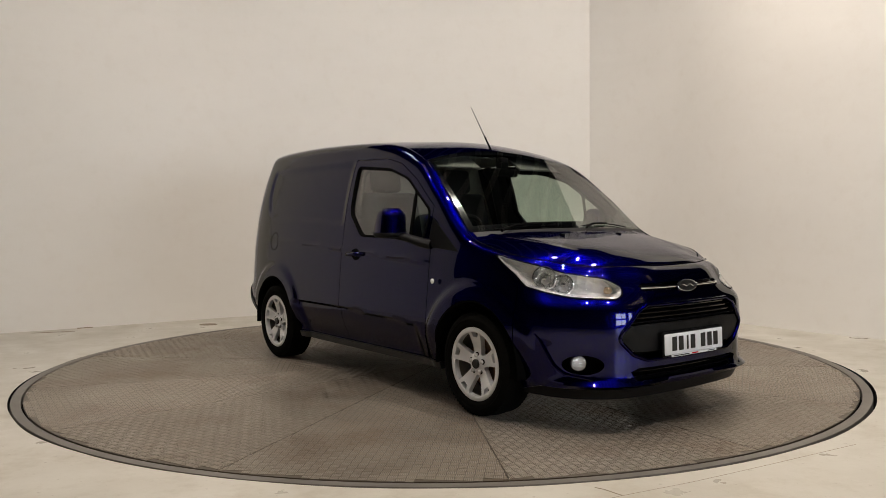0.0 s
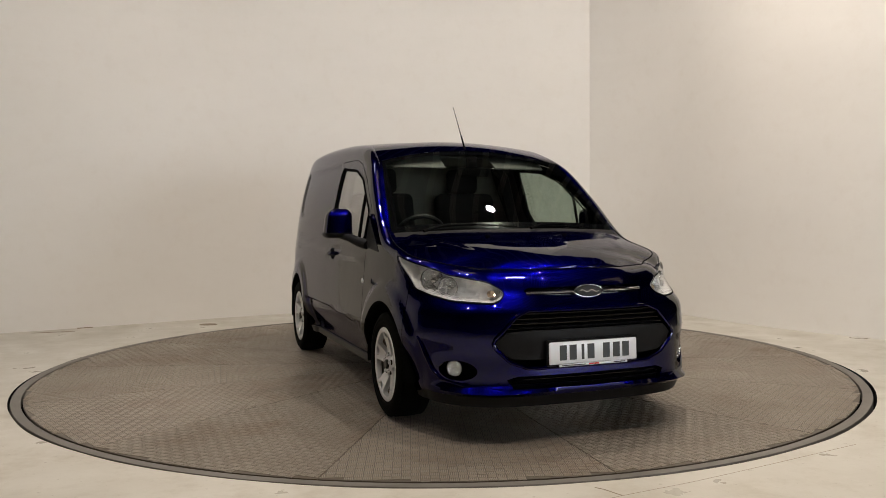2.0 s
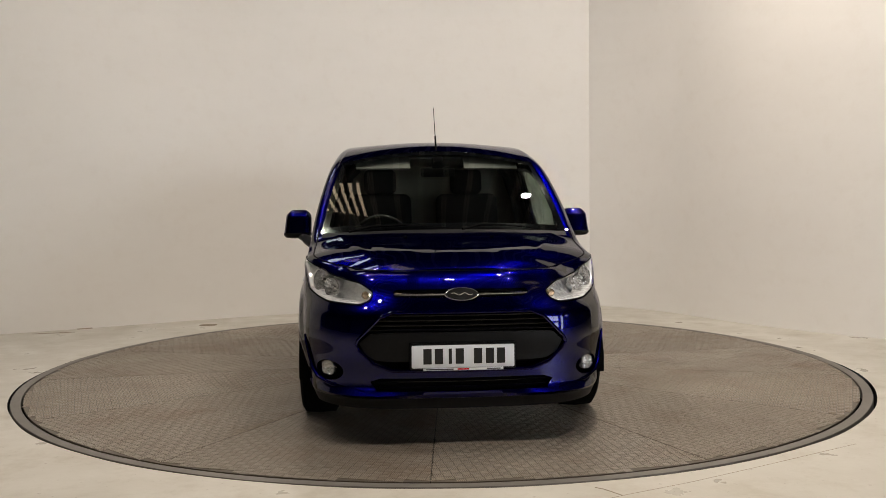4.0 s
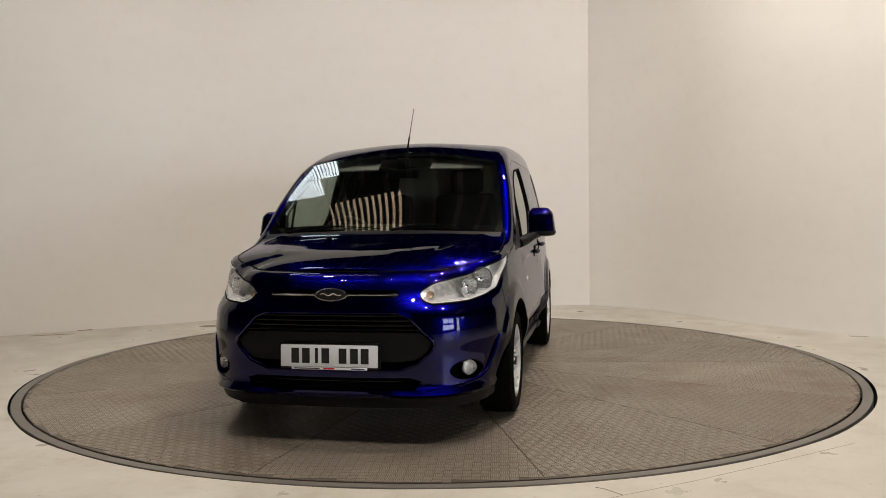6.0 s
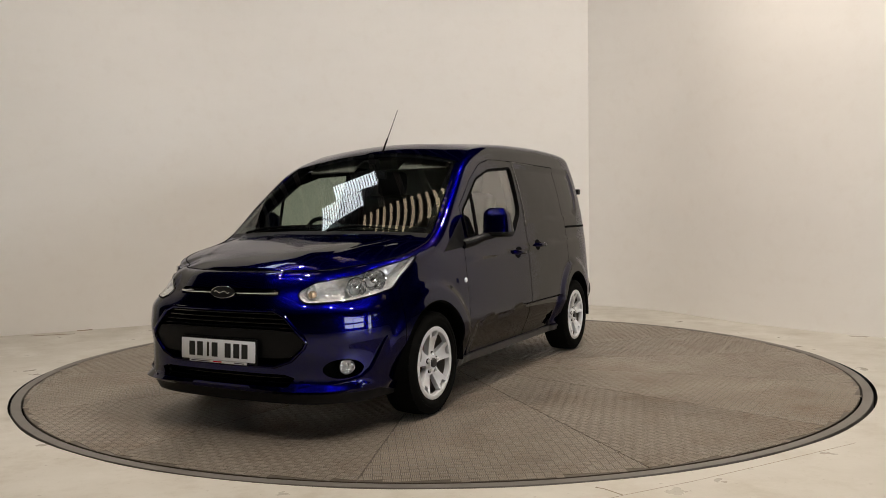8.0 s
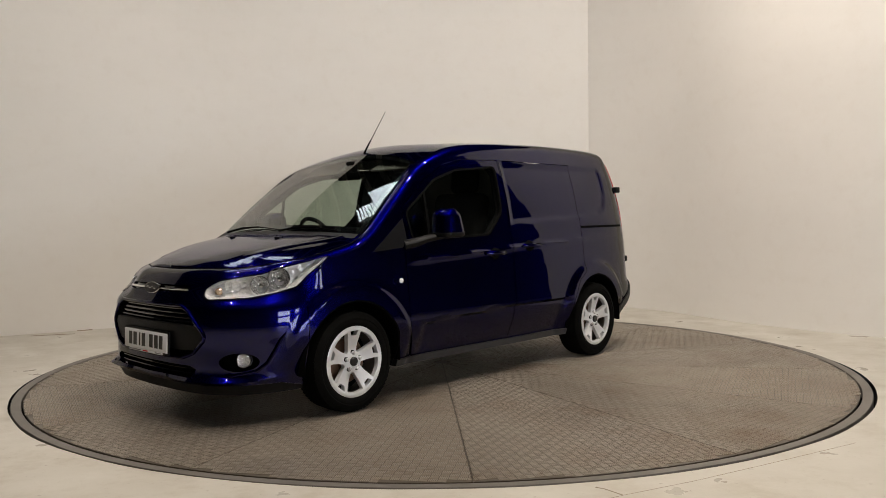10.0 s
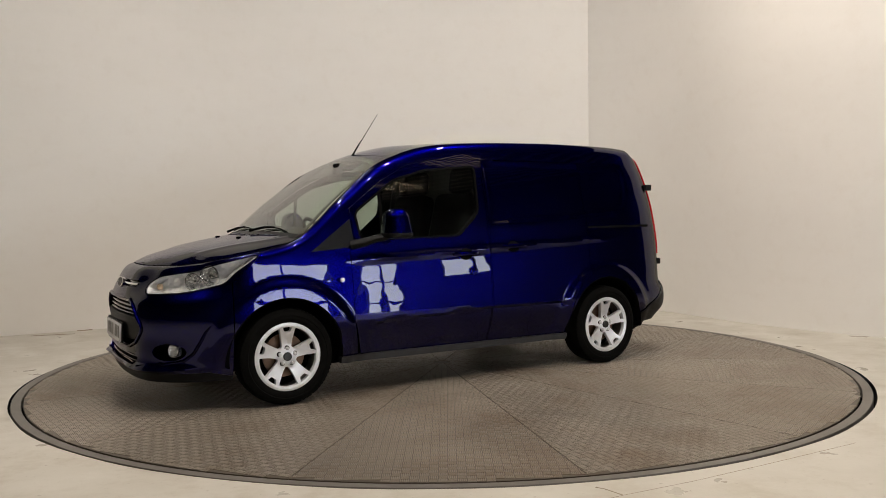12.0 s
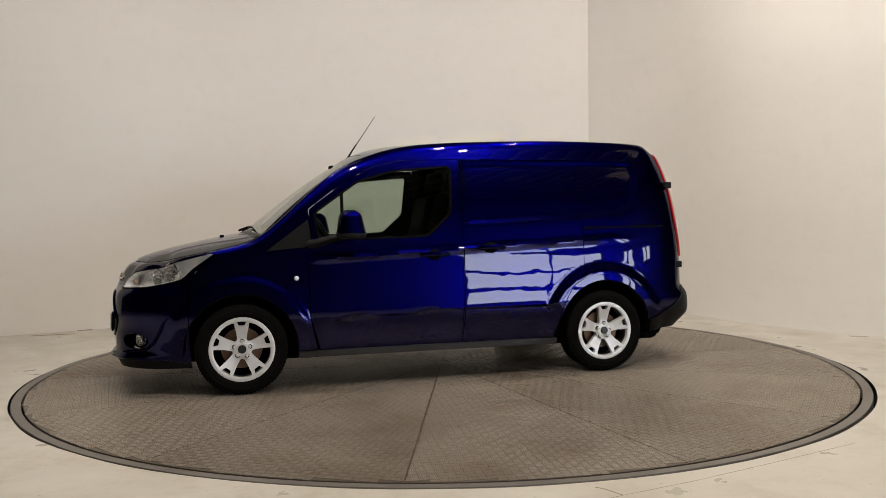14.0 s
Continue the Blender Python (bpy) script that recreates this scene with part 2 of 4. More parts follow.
def grow(poly, d):
    """The polygon moved outwards by d."""
    area2 = sum(x0 * y1 - x1 * y0 for (x0, y0), (x1, y1) in zip(poly, poly[1:] + poly[:1]))
    sign, out, m = (1 if area2 > 0 else -1), [], len(poly)
    for i in range(m):
        a, b, c = Vector(poly[i - 1]), Vector(poly[i]), Vector(poly[(i + 1) % m])
        e, f = (b - a).normalized(), (c - b).normalized()
        n = Vector((e.y + f.y, -e.x - f.x))
        n = n.normalized() if n.length > 1e-6 else Vector((e.y, -e.x))
        k = max(0.5, n.dot(Vector((e.y, -e.x))))
        out.append(tuple(b + n * (sign * d / k)))
    return out


def circle(cx, cy, r, n=40, a0=0.0, a1=360.0):
    return [(cx + r * math.cos(radians(a0 + (a1 - a0) * i / n)), cy + r * math.sin(radians(a0 + (a1 - a0) * i / n))) for i in range(n)]


def sheet(a0, a1, b0, b1, step, keep=None, holes=()):
    """A flat grid in (a, b), trimmed to the outline keep and with clean holes."""
    bm = bmesh.new()
    if keep:
        a0, a1 = max(a0, min(q[0] for q in keep)), min(a1, max(q[0] for q in keep))
        b0, b1 = max(b0, min(q[1] for q in keep)), min(b1, max(q[1] for q in keep))
    na, nb = max(1, round((a1 - a0) / step)), max(1, round((b1 - b0) / step))
    grid = [[bm.verts.new((a0 + (a1 - a0) * i / na, b0 + (b1 - b0) * j / nb, 0)) for j in range(nb + 1)] for i in range(na + 1)]
    for i in range(na):
        for j in range(nb):
            bm.faces.new((grid[i][j], grid[i + 1][j], grid[i + 1][j + 1], grid[i][j + 1]))
    for poly in list(holes) + ([keep] if keep else []):
        for (x0, y0), (x1, y1) in zip(poly, poly[1:] + poly[:1]):
            if math.hypot(x1 - x0, y1 - y0) < 1e-5:
                continue
            lo = (min(x0, x1) - 2 * step, min(y0, y1) - 2 * step)
            hi = (max(x0, x1) + 2 * step, max(y0, y1) + 2 * step)
            near = [f for f in bm.faces if any(lo[0] <= v.co.x <= hi[0] and lo[1] <= v.co.y <= hi[1] for v in f.verts)]
            if not near:
                continue
            geom = list({v for f in near for v in f.verts}) + list({e for f in near for e in f.edges}) + near
            bmesh.ops.bisect_plane(bm, geom=geom, plane_co=(x0, y0, 0), plane_no=(y1 - y0, x0 - x1, 0), dist=1e-5)
    for poly in holes:
        bmesh.ops.delete(bm, geom=[f for f in bm.faces if inside(f.calc_center_median(), poly)], context="FACES")
    if keep:
        bmesh.ops.delete(bm, geom=[f for f in bm.faces if not inside(f.calc_center_median(), keep)], context="FACES")
    return bm


def shaped(bm, f):
    for v in bm.verts:
        v.co = f(v.co.x, v.co.y)
    return bm


def knots(table):
    """A smooth curve through (x, y) pairs, without overshoot."""
    px, py = [q[0] for q in table], [q[1] for q in table]
    d = [(py[j + 1] - py[j]) / (px[j + 1] - px[j]) for j in range(len(px) - 1)]
    m = [d[0]] + [0.0 if d[j - 1] * d[j] <= 0 else 2 * d[j - 1] * d[j] / (d[j - 1] + d[j]) for j in range(1, len(d))] + [d[-1]]
    n = 600
    lo, hi = px[0], px[-1]
    out, i = [], 0
    for j in range(n + 1):
        x = lo + (hi - lo) * j / n
        while i < len(px) - 2 and x > px[i + 1]:
            i += 1
        h = px[i + 1] - px[i]
        k = (x - px[i]) / h
        out.append(py[i] * (1 + 2 * k) * (1 - k) ** 2 + py[i + 1] * k * k * (3 - 2 * k) + h * m[i] * k * (1 - k) ** 2 + h * m[i + 1] * k * k * (k - 1))

    def value(x):
        f = min(max((x - lo) / (hi - lo) * n, 0.0), n - 1e-6)
        j = int(f)
        return out[j] + (out[j + 1] - out[j]) * (f - j)

    return value


def step(a, b, x):
    k = min(1.0, max(0.0, (x - a) / (b - a)))
    return k * k * (3 - 2 * k)


# ---- the studio ----
def curtain(name, pts, label, height=4.6):
    dense = []
    for a, b in zip(pts, pts[1:]):
        dense += [(a[0] + (b[0] - a[0]) * i / 4, a[1] + (b[1] - a[1]) * i / 4) for i in range(4)]
    dense.append(pts[-1])
    bm = bmesh.new()
    cols = [[bm.verts.new((x, y, z)) for z in (-0.02, 0.5, 1.0, 2.0, 3.0, height)] for x, y in dense]
    for a, b in zip(cols, cols[1:]):
        for i in range(5):
            bm.faces.new((a[i], b[i], b[i + 1], a[i + 1]))
    w = part(name, thick(bm, 0.06), WALL, angle=60)
    return tagged(w, label, "wall", kind="structure")


def pit_edge():
    """The ragged edge of the floor round the turntable: the near slab stands off from the ring."""
    out = []
    for i in range(180):
        a = radians(2 * i)
        near = step(0.02, 0.10, -math.sin(a)) * (0.004 + 0.003 * abs(math.cos(a)) + 0.010 * max(0.0, math.cos(a)))
        r = 3.117 + near + 0.003 * noise.noise((6 * math.cos(a), 6 * math.sin(a), 0)) * (1 + 2 * (near > 0.001))
        out.append((r * math.cos(a), r * math.sin(a)))
    return out


def studio():
    floor = part("floor", sheet(-14, 15, -13, 10, 1.0, holes=[pit_edge()]), FLOOR)
    tagged(floor, "cream painted concrete floor, stained and scuffed", "floor", kind="structure")
    left = [(-7.6, 0.1), (-6.2, 0.98), (-5.4, 1.48), (-4.7, 1.93), (-4.02, 2.33), (-3.4, 2.71), (-2.9, 3.03), (-2.32, 3.38), (-1.66, 3.70), (-1.0, 3.94), (-0.2, 4.13), (0.6, 4.24), (1.3, 4.28), (2.02, 4.27)]
    right = [(1.955, 4.31), (2.35, 4.0), (2.64, 3.68), (2.9, 3.25), (3.1, 2.77), (3.3, 2.32), (3.5, 1.96), (3.75, 1.57), (4.05, 1.18), (4.5, 0.72), (4.72, 0.54)]
    curtain("wall_left", left, "pale curved studio wall, smooth cream-white paint")
    curtain("wall_right", right, "pale studio wall with scuffs, cream-white paint")
    # dark brown strip standing in for the shadow gap at the wall's foot
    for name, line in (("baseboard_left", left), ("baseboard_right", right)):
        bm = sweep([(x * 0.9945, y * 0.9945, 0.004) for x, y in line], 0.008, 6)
        tagged(part(name, bm, GRIME_AND_GAP), "brown seam along the foot of the wall, darkened as a shadow gap", "seam", kind="structure")
    for name, b in (("wall_far", (-14, 14, 10, 10.2, 0, 8)), ("wall_west", (-14.2, -14, -12.2, 10.2, 0, 8)), ("wall_east", (14, 14.2, -7.1, 10.2, 0, 8)), ("wall_east_end", (14, 14.2, -12.2, -11.2, 0, 8)), ("wall_east_pier", (14, 14.2, -9.9, -8.4, 0, 3.0)), ("wall_east_low", (14, 14.2, -8.4, -7.1, 0, 1.9)), ("wall_east_top", (14, 14.2, -11.2, -7.1, 3.0, 8)), ("wall_back_left", (-14, 7.2, -12.2, -12, 0, 8)), ("wall_back_right", (13.2, 14, -12.2, -12, 0, 8)), ("wall_back_top", (7.2, 13.2, -12.2, -12, 3.0, 8))):
        tagged(part(name, box(*b), DARKHALL), "dark clad hall wall", "wall", kind="structure")
    # unseen bars, added so the daylight reflects on the van in stripes
    bm = bmesh.new()
    box(10.15, 10.25, -12.15, -12.05, 0, 3.0, bm=bm)
    for z, deep in ((0.25, 0.25), (1.25, 0.10), (2.05, 0.06)):
        box(7.2, 13.2, -12.14, -12.06, z - deep, z + deep, bm=bm)
    tagged(part("door_1", bm, DARKHALL), "hall door with dark bars added to stripe the daylight beyond", "door", kind="structure")
    # bars of the second opening, also added to break up its reflection
    bm = bmesh.new()
    for y, z in ((-10.55, 0.0), (-7.75, 1.9)):
        box(14.05, 14.15, y - 0.05, y + 0.05, z, 3.0, bm=bm)
    for z in (0.9, 1.9):
        box(14.06, 14.14, -11.2, -9.9, z - 0.04, z + 0.04, bm=bm)
    tagged(part("door_2", bm, DARKHALL), "second hall door with dark bars added to stripe its daylight", "door", kind="structure")
    tagged(part("backdrop_east", box(14.9, 15.0, -12.0, -6.2, -0.2, 4.2), DAYLIGHT), "bright overcast daylight beyond the second door", "daylight", kind="structure")
    tagged(part("backdrop", box(5.0, 15.2, -13.0, -12.9, -0.2, 4.2), DAYLIGHT), "bright overcast daylight beyond the open hall door", "daylight", kind="structure")
    tagged(part("ceiling", box(-14.2, 14.2, -12.2, 10.2, 8, 8.2), DARKHALL), "dark hall roof", "ceiling", kind="structure")
    bm = bmesh.new()
    for i in range(48):
        x = -13.6 + 0.56 * i
        box(x, x + 0.12, -12, 10, 7.9, 7.996, bm=bm)
    tagged(part("trim", bm, GALVANISED), "galvanised ribs under the hall roof", "ribs", kind="structure")


studio()


def floor_marks():
    """Stains, joints and scuffs that have a shape of their own."""
    spot = lathe([(0.085, 0.0), (0.08, 0.004), (0.001, 0.004)], 28, "Z")
    spot.transform(Matrix.Translation((-2.62, 2.5, 0.001)) @ Matrix.Diagonal((1.2, 0.9, 1, 1)))
    tagged(part("floor_patch", spot, GRIME_AND_GAP), "brown round stain plate let into the floor", "floor plate")
    for pts, wide in (([(0.655, -3.125), (0.69, -3.15), (0.75, -3.23)], 0.004), ([(0.75, -3.23), (1.1, -3.06), (1.5, -2.84), (2.1, -2.5)], 0.002), ([(0.75, -3.23), (0.4, -3.42), (0.1, -3.6)], 0.002), ([(-4.3, 1.9), (-3.9, 2.02)], 0.01), ([(-3.98, 2.25), (-3.85, 2.33)], 0.02)):
        bm = sweep([(x, y, 0.0) for x, y in pts], wide, 6, flat=0.4)
        tagged(part("floor_joint", bm, GRIME_AND_GAP), "thin dark crack in the painted floor", "crack", group="floor cracks")


def wall_marks():
    for name, pts, r, material, label, cat in (
        ("scuff_mark", [(3.416, 2.066, 0.037), (3.441, 2.022, 0.06), (3.476, 1.959, 0.097), (3.522, 1.884, 0.177), (3.558, 1.828, 0.277), (3.582, 1.79, 0.381)], 0.004, GRIME_AND_GAP, "curved brown scuff on the studio wall", "scuff"),
        ("scuff_mark", [(4.106, 1.087, 0.084), (4.14, 1.052, 0.153), (4.185, 1.007, 0.212)], 0.003, GRIME_AND_GAP, "short brown scuff on the studio wall", "scuff"),
        ("filler_strip", [(3.855, 1.395, 3.149), (3.852, 1.399, 2.931), (3.852, 1.398, 2.744)], 0.006, WHITE, "short white filler line on the studio wall", "filler"),
        ("filler_strip", [(-4.403, 2.071, 0.673), (-4.404, 2.07, 0.431), (-4.413, 2.065, 0.05)], 0.004, WALL, "faint vertical joint in the studio wall", "filler"),
    ):
        tagged(part(name, sweep(pts, r, 6, flat=0.5), material), label, cat)


floor_marks()
wall_marks()


def roof_light(x0, x1, y0, y1):
    bm = box(x0, x1, y0, y1, 7.86, 7.89)
    ob = part("roof_light", bm, SKYLIGHT)
    tagged(ob, "translucent ribbed roof light letting in cool daylight", "roof light", group="roof lights")
    n = round((x1 - x0) / 0.08)
    bars = bmesh.new()
    for i in range(n + 1):
        x = x0 + (x1 - x0) * i / n
        box(x - 0.006, x + 0.006, y0, y1, 7.84, 7.862, bm=bars)
    part("rib", bars, DARKHALL, ob)


for _x, _y in ROOF_LIGHTS:
    roof_light(_x - 0.62, _x + 0.62, _y - 0.5, _y + 0.5)


def tan_sheet(x0, x1, y0, y1):
    """An unseen tan roof sheet with dark ribs; its glow is added for reflections."""
    ob = part("roof_sheet", box(x0, x1, y0, y1, 7.86, 7.89), TANSHEET)
    tagged(ob, "tan roof sheet with an added glow and dark ribs", "roof sheet", group="tan roof sheets")
    n = round((x1 - x0) / 0.17)
    for i in range(n + 1):
        x = x0 + (x1 - x0) * i / n
        part("rib", box(x - 0.045, x + 0.045, y0, y1, 7.83, 7.862), DARKHALL, ob)


tan_sheet(-3.4, -1.4, -0.25, 1.35)
tan_sheet(7.6, 9.6, -4.1, -2.9)
tan_sheet(9.9, 11.6, -7.2, -6.3)


def ceiling_lights():
    for x, y, share in LAMPS:
        lamp = part("ceiling_light", lathe([(0.02, 6.32), (0.08, 6.3), (0.15, 6.12), (0.16, 6.06)], 32, "Z", centre=(x, y, 0)), GREYPLASTIC)
        tagged(lamp, "round high-bay lamp with a glowing warm disc", "lamp", group="hall lamps")
        part("diffuser", lathe([(0.095, 6.06), (0.095, 6.05)], 32, "Z", centre=(x, y, 0)), LAMPGLOW, lamp)
        part("cable", lathe([(0.008, 6.3), (0.008, 8.0)], 8, "Z", centre=(x, y, 0)), SEAL, lamp)
        area("hall_lamp", (x, y, 6.03), (x, y, 0), 0.18, LAMP_POWER * share, LAMP_COLOUR)


ceiling_lights()


# ---- the turntable ----
def turntable():
    table = tagged(new("turntable"), "round steel turntable of tread-plate wedges, worn and dusty", "turntable")
    table.empty_display_size = 0.3
    wedge = 360 / 14
    r0, r1 = 0.06, 3.035
    bm = bmesh.new()
    prof = []
    for r in (r0, 0.5, 1.1, 1.8, 2.5, r1):
        gap = math.degrees(0.0015 / r)
        row = [bm.verts.new((r * math.cos(radians(a)), r * math.sin(radians(a)), 0.0)) for a in np.linspace(-wedge / 2 + gap, wedge / 2 - gap, 13)]
        prof.append(row)
    for a, b in zip(prof, prof[1:]):
        for i in range(12):
            bm.faces.new((a[i], b[i], b[i + 1], a[i + 1]))
    made = bmesh.ops.extrude_face_region(bm, geom=bm.faces[:])
    bmesh.ops.translate(bm, verts=[v for v in made["geom"] if isinstance(v, bmesh.types.BMVert)], vec=(0, 0, -0.012))
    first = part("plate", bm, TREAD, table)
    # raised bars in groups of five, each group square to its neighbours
    verts, faces = [], []
    cell, mid = 0.043, 1.7
    for i in range(-38, 39):
        for j in range(-17, 18):
            cx, cy = mid + (i + 0.5) * cell, (j + 0.5) * cell
            r, a = math.hypot(cx, cy), math.degrees(math.atan2(cy, cx))
            if not (r0 + 0.02 < r < r1 and abs(a) < wedge / 2 + math.degrees(0.03 / r)):
                continue
            for k in range(5):
                off = (k - 2) * 0.0086
                slope = math.tan(radians(wedge / 2))
                if (i + j) % 2:  # a bar across the wedge
                    x = cx + off
                    lim = x * slope - 0.003
                    lo, hi = max(cy - 0.0205, -lim), min(cy + 0.0205, lim)
                else:
                    y = cy + off
                    lo = max(cx - 0.0205, (abs(y) + 0.003) / slope)
                    hi = min(cx + 0.0205, math.sqrt(max(0.0, (r1 - 0.004) ** 2 - y * y)))
                if hi - lo < 0.010 or math.hypot(cx, cy) > r1 - 0.012:
                    continue
                base = len(verts)
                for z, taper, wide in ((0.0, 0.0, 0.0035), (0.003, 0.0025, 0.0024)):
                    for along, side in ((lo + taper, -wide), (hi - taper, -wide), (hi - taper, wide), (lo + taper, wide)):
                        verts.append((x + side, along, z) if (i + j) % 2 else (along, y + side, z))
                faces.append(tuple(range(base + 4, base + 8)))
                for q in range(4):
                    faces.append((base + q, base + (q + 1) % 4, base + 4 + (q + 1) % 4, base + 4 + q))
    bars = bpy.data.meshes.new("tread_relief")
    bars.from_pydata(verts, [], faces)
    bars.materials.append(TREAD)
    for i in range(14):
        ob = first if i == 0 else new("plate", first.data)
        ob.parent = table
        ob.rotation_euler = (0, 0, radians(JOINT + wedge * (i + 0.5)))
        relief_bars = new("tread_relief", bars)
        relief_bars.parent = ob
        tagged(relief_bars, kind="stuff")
    part("hub_plate", lathe([(r0 - 0.004, -0.012), (r0 - 0.004, 0.0)], 48, "Z"), TREAD, table)
    part("under_deck", lathe([(3.04, -0.05), (3.04, -0.012)], 96, "Z"), LINER, table)
    return table


JOINT = -93.3 - turn(14.0)
TABLE = turntable()
ring = part("turntable_ring", lathe([(3.05, -0.06), (3.05, -0.001), (3.056, 0.002), (3.108, 0.002), (3.112, -0.004), (3.112, -0.06)], 144, "Z", close=True), RING)
tagged(ring, "flat grey steel ring set round the turntable", "ring", kind="structure")
gapring = part("ring_gap", lathe([(3.0, -0.07), (3.19, -0.07), (3.19, -0.055), (3.0, -0.055)], 96, "Z", close=True), SEAL)
tagged(gapring, "dark gap between the ring and the floor", "gap", kind="structure")

# ---- the van's shape ----
# Half plan outline at bumper height, rear middle to nose middle.
OUTLINE = [(-2.04, 0.0), (-2.04, 0.35), (-2.032, 0.56), (-1.992, 0.70), (-1.895, 0.80), (-1.72, 0.852), (-1.3, 0.882), (-0.6, 0.893), (0.2, 0.893), (0.9, 0.892), (1.3, 0.885), (1.6, 0.868), (1.82, 0.825), (1.97, 0.745), (2.08, 0.65), (2.155, 0.525), (2.192, 0.35), (2.205, 0.17), (2.21, 0.0)]


def dense_outline():
    pts = [Vector(q) for q in OUTLINE]
    pts = [Vector((pts[1].x, -pts[1].y))] + pts + [Vector((pts[-2].x, -pts[-2].y))]
    out = []
    for i in range(1, len(pts) - 2):
        a, b, c, d = pts[i - 1:i + 3]
        for j in range(24):
            k = j / 24
            out.append(0.5 * (2 * b + (c - a) * k + (2 * a - 5 * b + 4 * c - d) * k * k + (3 * b - a - 3 * c + d) * k ** 3))
    out.append(pts[-2])
    return out


LINE = dense_outline()
ARC = [0.0]
for _a, _b in zip(LINE, LINE[1:]):
    ARC.append(ARC[-1] + (_b - _a).length)
S_END = ARC[-1]
LX, LY, LS = np.array([q.x for q in LINE]), np.array([q.y for q in LINE]), np.array(ARC)


def s_at(x):
    """The place along the outline that has this x, off the flat rear."""
    return float(np.interp(x, LX[40:], LS[40:]))


def s_nose(y):
    """The place along the nose that has this y."""
    k = LX > 1.6
    return float(np.interp(-y, -LY[k], LS[k]))


RAIL = knots([(-2.1, 1.66), (-1.95, 1.68), (-1.8, 1.735), (-1.5, 1.752), (-1.07, 1.757), (-0.4, 1.742), (0.03, 1.715), (0.24, 1.683), (0.42, 1.63), (0.62, 1.545), (0.9, 1.325), (1.2, 1.07), (1.3, 1.022), (1.5, 0.976), (1.7, 0.938), (1.9, 0.908), (2.03, 0.896), (2.2, 0.890)])
ROUND = knots([(-2.0, 0.05), (0.2, 0.06), (0.6, 0.05), (1.1, 0.045), (1.3, 0.045), (1.7, 0.04), (2.2, 0.035)])
SIDE_IN = knots([(0.2, 0.105), (0.3, 0.068), (0.40, 0.026), (0.47, 0.004), (0.52, 0.0), (0.60, 0.004), (0.70, 0.011), (0.80, 0.019), (0.92, 0.030), (1.02, 0.043), (1.25, 0.080), (1.5, 0.142), (1.76, 0.235)])
NOSE_IN = knots([(0.15, 0.06), (0.2, 0.03), (0.25, 0.012), (0.30, 0.008), (0.34, 0.008), (0.45, 0.01), (0.55, 0.0), (0.66, 0.008), (0.74, 0.032), (0.8, 0.060), (0.86, 0.098), (0.90, 0.135)])
REAR_IN = knots([(0.2, 0.02), (0.3, -0.05), (0.42, -0.145), (0.56, -0.13), (0.62, -0.09), (0.9, -0.09), (1.18, -0.068), (1.4, -0.03), (1.64, 0.045), (1.75, 0.115)])


def outline(s):
    i = min(max(int(np.searchsorted(LS, s)) - 1, 0), len(LINE) - 2)
    k = (s - LS[i]) / (LS[i + 1] - LS[i])
    q = LINE[i].lerp(LINE[i + 1], k)
    d0 = (LINE[min(i + 1, len(LINE) - 1)] - LINE[i]).normalized()
    j = min(i + 1, len(LINE) - 2)
    d1 = (LINE[j + 1] - LINE[j]).normalized()
    d = d0.lerp(d1, k).normalized()
    return q, Vector((d.y, -d.x))


def relief(x, z):
    """Flares and creases pressed into the sides: how far they stand out."""
    out = 0.0
    for cx, r in ((1.331, 0.375), (-1.331, 0.385)):
        d = math.hypot(x - cx, z - 0.31)
        if z > 0.1:
            out += 0.020 * (1 - step(r + 0.07, r + 0.13, d))
    if -1.0 < x < 0.85:
        low = 0.53 if x < -0.22 else 0.485 + (0.85 - x) * 0.04
        fade = step(-0.98, -0.86, x) * (1 - step(0.70, 0.80, x))
        out -= 0.021 * fade * (1 - step(low - 0.014, low, z)) * step(0.2, 0.3, z)
    swage = 0.90 + (0.9 - x) * 0.045
    fade = step(-1.7, -1.2, x) * (1 - step(0.75, 0.95, x))
    out += 0.012 * fade * (step(swage - 0.035, swage, z) - step(swage, swage + 0.022, z))
    return out


def wall(s, v, off=0.0):
    """A point of the outer skin, half way round the van, from its place along the outline and its height; past the shoulder v runs on over it."""
    q, n = outline(s)
    top, r = RAIL(q.x), ROUND(q.x)
    z, over = v, 0.0
    if v > top - r:
        a = min((v - top + r) / r, math.pi / 2)
        z, over = top - r + r * math.sin(a), r * (1 - math.cos(a))
    wn = step(1.55, 2.0, q.x)
    wr = step(1.75, 2.02, -q.x)
    d = SIDE_IN(z) * (1 - wn) + NOSE_IN(z) * wn
    back = None
    if q.x < -1.2:
        back = Vector((q.x + REAR_IN(z) * wr, q.y * (1 - SIDE_IN(z) / 0.885)))
        d = 0.0
    d -= relief(q.x, z) * (1 - wn) * (1 - wr)
    d += 0.05 * wn * step(0.66, 0.80, z) * step(0.22, 0.5, q.y)
    d -= wn * math.exp(-((z - 0.27) / 0.02) ** 2) * (0.008 + 0.036 * step(0.15, 0.5, q.y) * (1 - step(0.60, 0.80, q.y)))
    if -1.72 < q.x < -0.2 and 1.0 < z < 1.62:
        d += 0.012 * dip(q.x, z)
    q = (back or q) + n * (d + over - off)
    return Vector((q.x, max(q.y, 0.0), z))


# The blind window pressed into each side.
BLIND = [(-0.245, 1.125), (-1.17, 1.168), (-1.50, 1.19), (-1.60, 1.235), (-1.655, 1.36), (-1.66, 1.50), (-1.635, 1.585), (-0.245, 1.585)]


